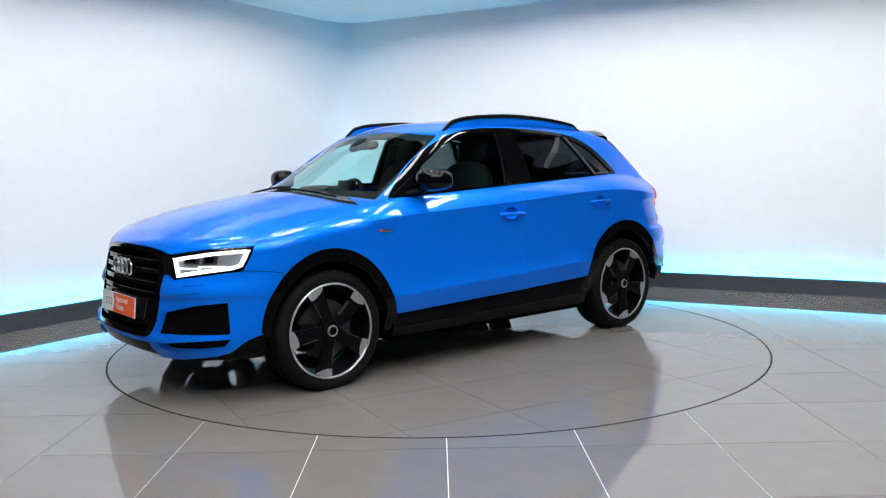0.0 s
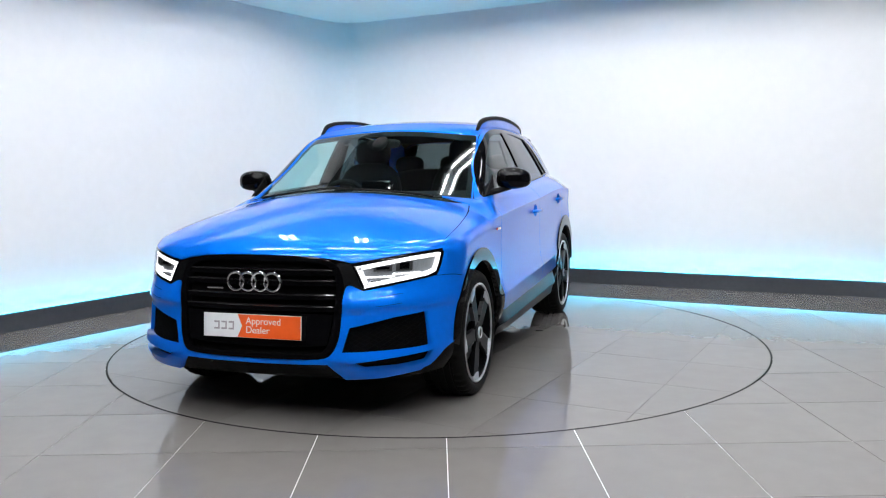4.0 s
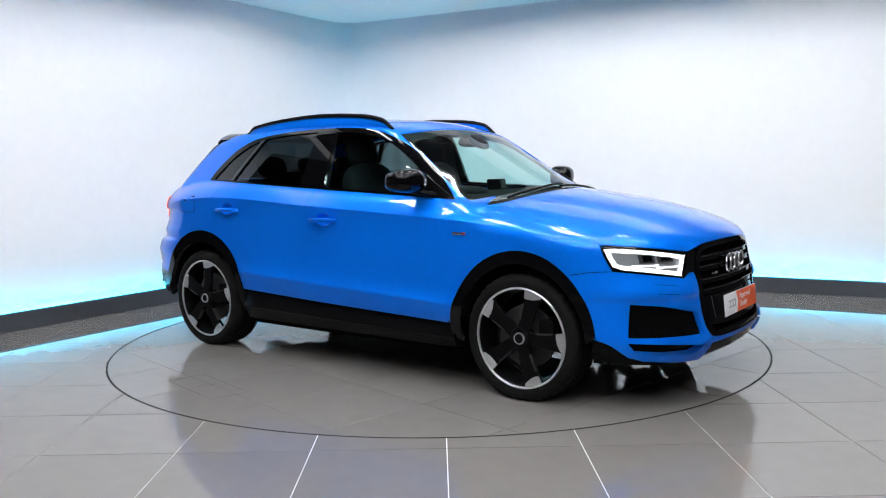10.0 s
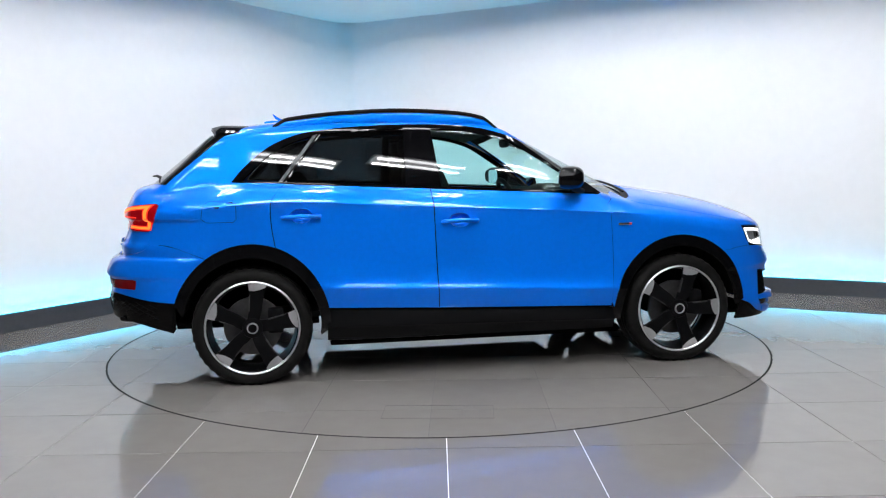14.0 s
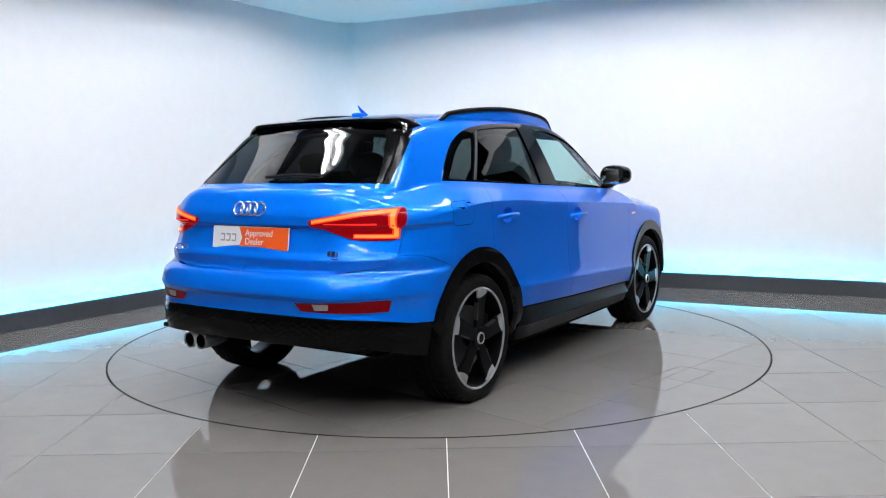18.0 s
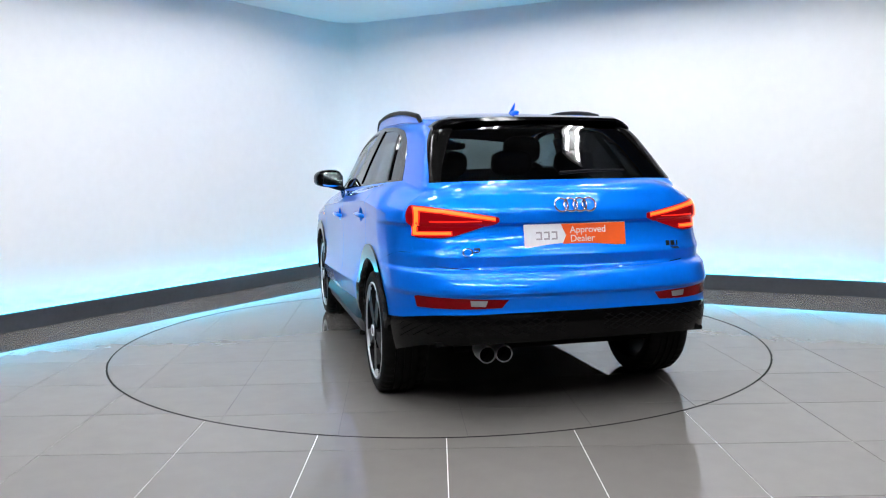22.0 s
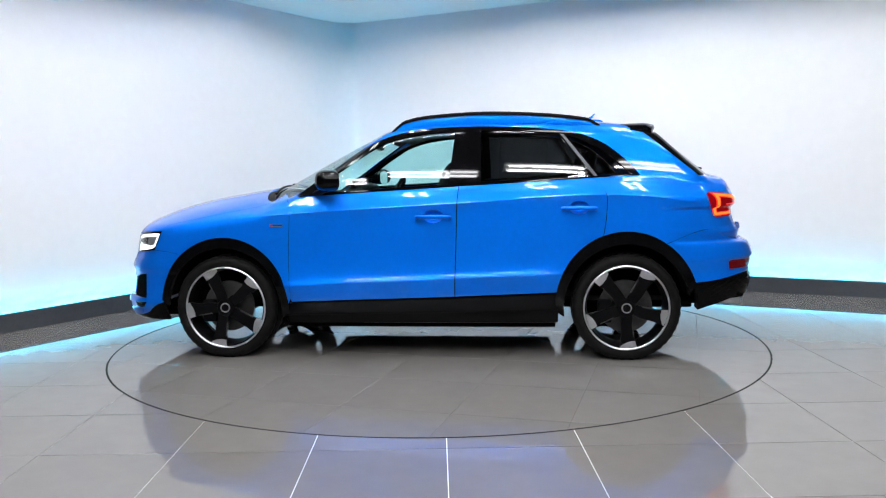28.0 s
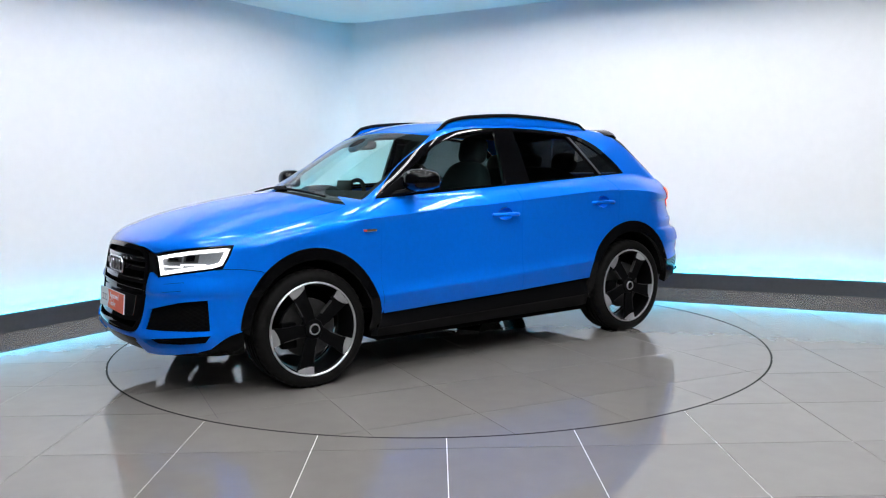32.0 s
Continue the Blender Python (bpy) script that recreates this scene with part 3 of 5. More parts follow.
GATE_EDGE = line_on("S", (-1.44, 1.440), (-1.58, 1.325), (-1.70, 1.225), (-1.772, 1.16), (-1.785, 1.06), (-1.815, 0.95), (-1.85, 0.865), (-1.875, 0.825))
BUMP_SEAM_R = line_on("S", (-1.875, 0.825), (-1.75, 0.815), (-1.55, 0.742))
ROOF_EDGE = line_on("T", (0.955, 0.752), (0.8, 0.716), (0.55, 0.662), (0.33, 0.614), (0.1, 0.596), (-0.4, 0.600), (-0.9, 0.585), (-1.25, 0.566), (-1.43, 0.555))
SCREEN_SIDE = line_on("T", (0.958, 0.746), (0.8, 0.708), (0.55, 0.654), (0.33, 0.607), (0.275, 0.592))
SCREEN_TOP = line_on("T", (0.275, 0.590), (0.30, 0.45), (0.315, 0.25), (0.32, 0.0))
SCREEN_BASE = line_on("T", (1.10, 0.0), (1.085, 0.3), (1.04, 0.55), (0.958, 0.746))
HOOD_BACK = line_on("T", (1.165, 0.0), (1.14, 0.35), (1.07, 0.62), (1.0, 0.745))
HOOD_SIDE = np.vstack([line_on("T", (1.0, 0.745), (1.1, 0.772), (1.25, 0.797), (1.45, 0.815), (1.62, 0.820), (1.70, 0.818)), line_on("S", (1.735, 0.842), (1.737, 0.840))])
LAMP_TOP = line_on("N", (0.812, 0.838), (0.72, 0.828), (0.6, 0.808), (0.475, 0.785))
HOOD_LIP = line_on("N", (0.475, 0.785), (0.42, 0.800), (0.335, 0.815), (0.2, 0.824), (0.0, 0.828))


def arch(cx, rx, rz, a0, a1):
    return arc_on(cx, rx, rz, a0, a1)


def cup_line(xc, z):
    t = np.linspace(0, 2 * np.pi, 41)[:-1]
    return drop_on("S", xc + 0.060 * np.cos(t), z + 0.004 + 0.040 * np.sin(t))


CUP_F, CUP_R = cup_line(-0.089, 0.921), cup_line(-1.007, 0.966)
# body panels
pair("front_door", "S", [DOOR_FRONT, BELT_F, DOOR_MID, SILL_F], M_PAINT, CAR, holes=[[CUP_F]], gap=0.0034, step=0.015, creases=(shoulder_z, swage_z))
pair("rear_door", "S", [DOOR_MID[::-1], BELT_R, DOOR_REAR, ARCH_RF, SILL_R], M_PAINT, CAR, holes=[[CUP_R]], gap=0.0034, step=0.015, creases=(shoulder_z, swage_z))
# black strips added behind the door gaps, so the shut lines look shaded
for edge, cup in (((DOOR_FRONT, BELT_F, DOOR_MID, SILL_F), CUP_F), ((DOOR_MID[::-1], BELT_R, DOOR_REAR, ARCH_RF, SILL_R), CUP_R)):
    pair("door_seal", "S", list(edge), M_LINER, CAR, "black backing that darkens the door gaps", off=-0.009, rim=0, gap=-0.011, step=0.05, holes=[(list(edge), 0.02)])
ARCH_RB = arch(-AX, 0.445, 0.482, 123, 71)
pair("side_frame", "S", [BELT_Q, DLO_TOP, line_on("S", (0.815, 1.058), (0.838, 1.0)), line_on("S", (0.838, 1.0), (0.90, 1.045), (0.955, 1.066)), ROOF_EDGE, GATE_EDGE, BUMP_SEAM_R, ARCH_RB, DOOR_REAR[::-1]], M_PAINT, CAR, step=0.016, creases=(shoulder_z,))
LAMP_OUT = line_on("S", (1.735, 0.842), (1.765, 0.775), (1.80, 0.712))
FEND_SEAM = line_on("S", (1.80, 0.712), (1.70, 0.706), (1.605, 0.690))
pair("front_wing", "S", [line_on("S", (0.838, 1.0), (0.90, 1.045), (0.955, 1.066)), HOOD_SIDE, LAMP_OUT, FEND_SEAM, arch(AX, 0.43, 0.462, 48, 178), line_on("S", (0.871, 0.36), (0.852, 0.40)), DOOR_FRONT[1:-4]], M_PAINT, CAR, step=0.015, creases=(shoulder_z,))
single("bonnet", "T", [HOOD_LIP[::-1], LAMP_TOP[::-1], HOOD_SIDE[::-1], HOOD_BACK[::-1]], M_PAINT, CAR, step=0.016)
single("roof", "T", [SCREEN_TOP[::-1], ROOF_EDGE[26:], line_on("T", (-1.43, 0.555), (-1.48, 0.3), (-1.50, 0.0))], M_PAINT, CAR)
single("windscreen", "T", [SCREEN_BASE, SCREEN_SIDE, SCREEN_TOP], M_SCREEN, CAR, "green-tinted curved windscreen", off=-0.004, rim=0)
pair("screen_trim", "T", [SCREEN_SIDE, ROOF_EDGE[:27][::-1]], M_PAINT, CAR, off=-0.003, gap=0.0, step=0.01)
single("cowl", "T", [HOOD_BACK, line_on("T", (1.0, 0.745), (0.958, 0.746), straight=True), SCREEN_BASE[::-1]], M_SATIN, CAR, "black scuttle panel", off=-0.012)

# more black backing: the shade inside the other panel seams, as dark strips
for name, dom, seam, way in (("bonnet_seal", "T", HOOD_SIDE[:-4], (0, 0.011, 0)), ("tailgate_seal", "S", GATE_EDGE, (0.011, 0, 0)), ("bumper_seal", "S", FEND_SEAM, (0, 0, 0.010)), ("bumper_seal", "S", BUMP_SEAM_R[4:], (0, 0, 0.010))):
    pair(name, dom, [seam + np.array(way), (seam - np.array(way))[::-1]], M_LINER, CAR, off=-0.009, rim=0, gap=0.0, step=0.05)

# bumpers
BUMP_LOW = line_on("S", (1.715, 0.375), (1.80, 0.345), (1.875, 0.285))
LAMP_BOT = line_on("N", (0.795, 0.708), (0.66, 0.685), (0.535, 0.664))
CORNER = line_on("S", (1.80, 0.712), (1.82, 0.711))
GRILLE_SIDE = line_on("N", (0.535, 0.664), (0.47, 0.69), (0.448, 0.66), (0.44, 0.55), (0.43, 0.44), (0.395, 0.365), (0.33, 0.345))
GRILLE_LOW = line_on("N", (0.33, 0.345), (0.15, 0.341), (0.0, 0.340))
VENT = [line_on("N", (0.79, 0.548), (0.67, 0.533), (0.477, 0.488), straight=True), line_on("N", (0.477, 0.488), (0.448, 0.380), straight=True),
        line_on("N", (0.448, 0.380), (0.675, 0.386), (0.808, 0.386), straight=True), line_on("N", (0.808, 0.386), (0.79, 0.548), straight=True)]
SLOT = [line_on("N", (0.813, 0.360), (0.65, 0.345), (0.487, 0.327), straight=True), line_on("N", (0.487, 0.327), (0.552, 0.294), straight=True), line_on("N", (0.552, 0.294), (0.70, 0.300), (0.795, 0.314), straight=True), line_on("N", (0.795, 0.314), (0.813, 0.360), straight=True)]
CENTRE_LOW = line_on("N", (0.0, 0.318), (0.2, 0.318), (0.385, 0.320), straight=True)
BLADE_LOW = [line_on("N", (0.385, 0.320), (0.45, 0.243), straight=True), line_on("N", (0.45, 0.243), (0.62, 0.250), (0.765, 0.270), straight=True), BUMP_LOW[::-1]]
single("front_bumper", "F", [CENTRE_LOW, *BLADE_LOW, arch(AX, 0.43, 0.462, 5, 48), FEND_SEAM[::-1], LAMP_BOT, GRILLE_SIDE, GRILLE_LOW], M_PAINT, CAR, holes=[VENT, SLOT], step=0.016, gap=0.0015, rim=0.03)
pair("air_vent", "F", VENT, M_LINER, CAR, "black honeycomb air vent", off=-0.028, rim=0, gap=-0.01)


def mesh_bars(name, dom, poly, pitch, size, off, mat, parent_of):
    """Crossed slanting bars over a recessed opening, as a honeycomb insert."""
    p2 = to_dom(dom, tidy(np.vstack(poly)))
    lo, hi = p2.min(0), p2.max(0)
    for s in (1, -1):
        bm = bmesh.new()
        for slope in (0.6, -0.6):
            for c in np.arange(-2.0, 2.0, pitch):
                t = np.linspace(lo[0], hi[0], 60)
                q = np.stack([t, (lo[1] + hi[1]) / 2 + c + slope * (t - lo[0])], -1)
                ok = inside_poly(q, p2)
                if ok.sum() < 3:
                    continue
                q = q[ok][::2] if ok.sum() > 5 else q[ok]
                w = drop_on(dom, q[:, 0], q[:, 1])
                w = w + normals_at(w) * off
                tube(bm, [Vector(v * [1, s, 1]) for v in w], size, 4)
        part(name, bm, mat, parent_of, "black honeycomb insert", smooth=False)


mesh_bars("vent_mesh", "F", VENT, 0.022, 0.0018, -0.022, M_LINER, CAR)
pair("bumper_slot", "F", SLOT, M_FIN, CAR, off=-0.026, rim=0, gap=-0.01)
BLADE_UP = [line_on("N", (0.812, 0.383), (0.675, 0.383), (0.448, 0.377), straight=True), line_on("N", (0.448, 0.377), (0.40, 0.345), straight=True), line_on("N", (0.40, 0.345), (0.487, 0.330), straight=True), SLOT[0][::-1], line_on("N", (0.815, 0.362), (0.812, 0.383), straight=True)]
pair("bumper_blade", "F", BLADE_UP, M_PAINT, CAR, off=0.013, rim=0.03, gap=0.0015, step=0.012)
BLADE_DN = [SLOT[2][::-1], line_on("N", (0.550, 0.292), (0.487, 0.323), (0.41, 0.312), straight=True), line_on("N", (0.41, 0.312), (0.455, 0.247), straight=True), line_on("N", (0.455, 0.247), (0.62, 0.253), (0.765, 0.273), straight=True), line_on("N", (0.78, 0.285), (0.794, 0.312), straight=True)]
pair("bumper_blade", "F", BLADE_DN, M_PAINT, CAR, off=0.010, rim=0.03, gap=0.0015, step=0.012)
LIP_LOW = [line_on("N", (0.0, 0.248), (0.3, 0.245), (0.6, 0.238), (0.72, 0.238), straight=True), line_on("S", (1.84, 0.238), (1.70, 0.24))]
single("front_lip", "F", [*LIP_LOW, line_on("S", (1.70, 0.24), (1.715, 0.375)), BUMP_LOW, *[b[::-1] for b in BLADE_LOW[:2][::-1]], CENTRE_LOW[::-1]], M_FIN, CAR, "black lower bumper lip", off=-0.006)
# dark infill between grille and headlamp, and the grille itself
pair("grille_cheek", "N", [line_on("N", (0.475, 0.785), (0.535, 0.664), straight=True), line_on("N", (0.535, 0.664), (0.47, 0.69), (0.448, 0.66)), line_on("N", (0.448, 0.66), (0.43, 0.74), (0.40, 0.785)), line_on("N", (0.40, 0.785), (0.42, 0.797), (0.475, 0.785))], M_SATIN, CAR, off=-0.004, step=0.012)
GR_OUT = [line_on("N", (0.0, 0.826), (0.2, 0.822), (0.335, 0.812), (0.405, 0.783), (0.43, 0.74), (0.445, 0.66), (0.438, 0.55), (0.428, 0.44), (0.393, 0.368), (0.33, 0.348), (0.15, 0.344), (0.0, 0.343))]
single("grille_backing", "N", GR_OUT, M_LINER, CAR, off=-0.035, rim=0)
GR_IN = [line_on("N", (0.0, 0.803), (0.2, 0.800), (0.32, 0.792), (0.375, 0.770), (0.400, 0.735), (0.412, 0.66), (0.405, 0.55), (0.395, 0.46), (0.37, 0.392), (0.32, 0.370), (0.15, 0.366), (0.0, 0.365))]


def half_ring(name, outer, inner, mat, off, width):
    """A frame between two half outlines that both start and end on the centre line."""
    single(name, "N", [outer, inner[::-1]], mat, CAR, off=off, rim=width, gap=0.0, step=0.012)


half_ring("grille_frame", GR_OUT[0], GR_IN[0], M_GLOSS, 0.006, 0.04)
for zc in (0.748, 0.698, 0.632, 0.578):
    w = 0.40
    up = line_on("N", (0.0, zc + 0.013), (w * 0.5, zc + 0.013), (w, zc + 0.012), straight=True)
    dn = line_on("N", (w, zc - 0.012), (w * 0.5, zc - 0.013), (0.0, zc - 0.013), straight=True)
    single("grille_slat", "N", [up, dn], M_GLOSS, CAR, off=0.0, rim=0.03, gap=0.0, step=0.03)
    # thin glossy bar added on the slat's top edge to catch a highlight
    crest = (line_on("N", (-w, zc + 0.011), (0.0, zc + 0.012), (w, zc + 0.011), straight=True, step=0.03) + [0.001, 0, 0]).tolist()
    part("slat_edge", tube(bmesh.new(), crest, 0.0045, 8), M_CREST, CAR, "glossy rounded bar added for the slat's highlight line")
up = line_on("N", (0.0, 0.555), (0.2, 0.555), (0.395, 0.553), straight=True)
dn = line_on("N", (0.37, 0.41), (0.2, 0.40), (0.0, 0.40), straight=True)
single("plate_plinth", "N", [up, dn], M_GLOSS, CAR, off=0.0, rim=0.03, gap=0.0, step=0.03)

# sills, arches
for s in (1, -1):
    sill_prof = [(0.862, 0.004), (0.884, -0.002), (0.908, -0.074), (0.909, -0.084), (0.895, -0.098), (0.878, -0.150), (0.80, -0.165)]
    cols = []
    for x in np.linspace(0.875, -0.875, 36):
        top = 0.372 + 0.034 * (0.85 - x) if x < 0.85 else 0.372 - 0.5 * (x - 0.85)
        tuck = 0.02 * max(0.0, (abs(x) - 0.80) / 0.075)
        cols.append([(x, s * (y - tuck), top + dz * (top - 0.222) / 0.165) for y, dz in sill_prof])
    k = len(sill_prof)
    vs = [v for c in cols for v in c]
    fs = [((i * k + q), ((i + 1) * k + q), ((i + 1) * k + q + 1), (i * k + q + 1))[::s] for i in range(len(cols) - 1) for q in range(k - 1)]
    fs += [tuple(range(k))[::-s], tuple(len(vs) - k + q for q in range(k))[::s]]
    mesh_part("sill", vs, fs, M_SILL, CAR, "black plastic side sill", smooth=True)
pair("arch_trim", "S", [arch(-AX, 0.447, 0.484, -2, 162), arch(-AX, 0.392, 0.405, 168, -8)], M_GLOSS, CAR, "black gloss wheel arch trim", off=0.010, rim=0.03, gap=0.0, step=0.014)
pair("arch_trim", "S", [arch(AX, 0.432, 0.464, 6, 184), arch(AX, 0.385, 0.395, 188, 2)], M_GLOSS, CAR, "black gloss wheel arch trim", off=0.010, rim=0.03, gap=0.0, step=0.014)

# rear end
GATE_LOW = line_on("R", (0.775, 0.800), (0.73, 0.775), (0.6, 0.752), (0.3, 0.742), (0.0, 0.740))
GATE_UP = line_on("S", (-1.44, 1.440), (-1.58, 1.325), (-1.70, 1.225), (-1.772, 1.16))
GLASS_LOW = np.vstack([line_on("R", (0.0, 1.168), (0.3, 1.168), (0.55, 1.164), (0.62, 1.162)), GATE_UP[-1:]])
GATE_TOP = line_on("S", (-1.772, 1.16), (-1.785, 1.06), (-1.815, 0.95), (-1.85, 0.865), (-1.875, 0.825))
single("tailgate", "B", [GLASS_LOW, GATE_TOP, GATE_LOW], M_PAINT, CAR, step=0.016)
GLASS_TOP = np.vstack([GATE_UP[:1], line_on("R", (0.50, 1.452), (0.3, 1.462), (0.0, 1.466))])
single("rear_window", "B", [GLASS_LOW, GATE_UP[::-1], GLASS_TOP], M_PRIVACY, CAR, "dark privacy rear window", off=-0.002, rim=0, gap=0.001)
FIN_IN = line_on("R", (0.47, 1.445), (0.535, 1.34), (0.585, 1.24), (0.61, 1.165))
pair("gate_fin", "B", [GATE_UP, FIN_IN[::-1]], M_FIN, CAR, off=0.002, gap=0.001, step=0.012)
VAL_TOP = line_on("R", (0.0, 0.545), (0.4, 0.543), (0.65, 0.537))
VAL_SIDE = line_on("S", (-2.0, 0.528), (-1.85, 0.503), (-1.715, 0.492))
single("rear_bumper", "B", [GATE_LOW[::-1], BUMP_SEAM_R, arch(-AX, 0.445, 0.482, 123, 160), VAL_SIDE[::-1], VAL_TOP[::-1]], M_PAINT, CAR, step=0.016)
single("rear_valance", "B", [VAL_TOP, VAL_SIDE, arch(-AX, 0.445, 0.482, 160, 176), line_on("S", (-1.742, 0.315), (-1.85, 0.345), (-1.95, 0.372)), line_on("R", (0.73, 0.385), (0.4, 0.398), (0.0, 0.402))], M_VALANCE, CAR, "black rear diffuser panel", off=-0.004, rim=0.05)
mesh_bars("valance_mesh", "B", [VAL_TOP[6:] - [0, 0, 0.02], VAL_SIDE[:-6] - [0, 0, 0.02], VAL_SIDE[:-6][::-1] - [0, 0, 0.10], VAL_TOP[6:][::-1] - [0, 0, 0.11]], 0.030, 0.0022, -0.0045, M_LINER, CAR)
FOG = [line_on("R", (0.375, 0.612), (0.6, 0.622), (0.775, 0.628)), line_on("R", (0.785, 0.62), (0.775, 0.568), straight=True), line_on("R", (0.77, 0.566), (0.55, 0.566), (0.41, 0.570)), line_on("R", (0.405, 0.572), (0.378, 0.605), straight=True)]
pair("rear_reflector", "B", FOG, M_REDDIM, CAR, "dark red bumper reflector", off=0.003, step=0.014)
TAIL = [line_on("R", (0.392, 0.995), (0.5, 1.015), (0.65, 1.040), (0.76, 1.052)), line_on("S", (-1.800, 1.045), (-1.83, 0.95), (-1.862, 0.895), straight=True),
        line_on("R", (0.745, 0.893), (0.62, 0.897), (0.52, 0.925), (0.392, 0.966)), line_on("R", (0.385, 0.972), (0.385, 0.99), straight=True)]
lamps = pair("tail_lamp", "B", TAIL, M_RED, CAR, "lit red wraparound tail lamp", off=0.005, step=0.014)


def guide(w):
    """A hooked light guide: along the lamp's top, down its outer side and back along its foot."""
    return [line_on("R", (0.405, 0.986 + w), (0.5, 1.001 + w), (0.65, 1.026 + w), (0.752 + w, 1.037 + w), straight=True, step=0.01), line_on("R", (0.752 + w, 1.035 + w), (0.758 + w, 0.913 - w), straight=True, step=0.01),
            line_on("R", (0.752 + w, 0.912 - w), (0.61 - w, 0.916 - w), straight=True, step=0.01), line_on("R", (0.61 - w, 0.918 + w), (0.752 - w, 0.916 + w), straight=True, step=0.01),
            line_on("R", (0.752 - w, 0.92 + w), (0.746 - w, 1.030 - w), straight=True, step=0.01), line_on("R", (0.742 - w, 1.029 - w), (0.65, 1.021 - w), (0.5, 0.997 - w), (0.405, 0.982 - w), straight=True, step=0.01)]


for w, lift, mt, nm, lb in ((0.010, 0.0062, M_REDGLOW, "light_halo", "glowing red band"), (0.0045, 0.0078, M_AMBERGLOW, "light_guide", "bright amber-red light guide")):
    GLOWD = skin("B", guide(w), off=lift, rim=0.0, gap=0.0, step=0.012)
    skin_object(nm, GLOWD, mt, lamps[0], lb)
    skin_object(nm, GLOWD, mt, lamps[1], lb, mirror=True)
BARD = skin("B", [line_on("R", (0.47, 0.978), (0.70, 0.978), straight=True), line_on("R", (0.70, 0.970), (0.47, 0.973), straight=True)], off=0.0065, rim=0, gap=0, step=0.02)
REVERSE = skin("B", [line_on("R", (0.475, 0.608), (0.555, 0.610), straight=True), line_on("R", (0.55, 0.582), (0.485, 0.580), straight=True)], off=0.0055, rim=0.002, gap=0, step=0.02)
skin_object("reversing_lamp", REVERSE, M_LAMPGREY, CAR, "clear reversing lamp")
skin_object("reversing_lamp", REVERSE, M_LAMPGREY, CAR, "clear reversing lamp", mirror=True)
skin_object("light_bar", BARD, M_REDGLOW, lamps[0])
skin_object("light_bar", BARD, M_REDGLOW, lamps[1], mirror=True)

# headlamps
HEAD = [LAMP_TOP, line_on("N", (0.475, 0.785), (0.535, 0.664), straight=True), LAMP_BOT[::-1], LAMP_OUT[::-1][1:-1]]
heads = pair("headlamp", "F", HEAD, M_LAMPGREY, CAR, "lit headlamp with white daylight outline", off=-0.022, rim=0.0, step=0.014, gap=0.001)
for k, par in enumerate(heads):
    mir = k == 1
    skin_object("daylight_strip", skin("F", HEAD, off=-0.010, rim=0.008, gap=0.012, holes=[(HEAD, 0.031)], step=0.012), M_DRL, par, "glowing white light outline", mirror=mir)
    skin_object("lens", skin("F", HEAD, off=0.0, rim=0.0, gap=0.003, step=0.018), M_LENS, par, "clear lamp lens", mirror=mir)
    for (a, b, c, d), mt in (((0.575, 0.752, 0.655, 0.781), M_BRAKE), ((0.672, 0.750, 0.735, 0.796), M_BRAKE), ((0.685, 0.758, 0.722, 0.788), M_GLOSS), ((0.588, 0.760, 0.643, 0.774), M_GLOSS), ((0.565, 0.693, 0.588, 0.708), M_CHROME), ((0.597, 0.697, 0.62, 0.712), M_CHROME), ((0.629, 0.701, 0.652, 0.716), M_CHROME), ((0.53, 0.722, 0.66, 0.730), M_DRL), ((0.66, 0.722, 0.668, 0.742), M_DRL), ((0.668, 0.733, 0.765, 0.741), M_DRL)):
        piece = skin("F", [line_on("N", (a, d), (c, d), straight=True), line_on("N", (c, b), (a, b), straight=True)], off=-0.012 if mt is not M_GLOSS else -0.009, rim=0.01, gap=0, step=0.02)
        skin_object("lamp_module", piece, mt, par, mirror=mir)
    skin_object("bezel", skin("F", HEAD, off=-0.002, rim=0.02, gap=0.001, holes=[(HEAD, 0.009)], step=0.012), M_GLOSS, par, mirror=mir)

# fuel flap on the right-hand side
FLAP = [line_on("S", (-1.52, 1.062), (-1.385, 1.066), straight=True), line_on("S", (-1.368, 1.05), (-1.368, 0.962), straight=True), line_on("S", (-1.385, 0.945), (-1.53, 0.945), straight=True), line_on("S", (-1.56, 0.965), (-1.55, 1.04), straight=True)]
skin_object("flap_gap", skin("S", FLAP, off=0.0006, rim=0, gap=-0.0015, step=0.02), M_LINER, CAR, mirror=True)
skin_object("fuel_flap", skin("S", FLAP, off=0.0016, rim=0.001, gap=0.0012, step=0.02), M_PAINT, CAR, "blue fuel filler flap", mirror=True)
# headlamp washer covers and parking sensors
WASHER = [line_on("N", (0.60, 0.632), (0.70, 0.645), straight=True), line_on("N", (0.70, 0.600), (0.60, 0.590), straight=True)]
pair("washer_gap", "F", WASHER, M_LINER, CAR, off=0.0005, rim=0, gap=-0.0012, step=0.02)
pair("washer_cover", "F", WASHER, M_PAINT, CAR, off=0.0014, rim=0.001, gap=0.001, step=0.02)

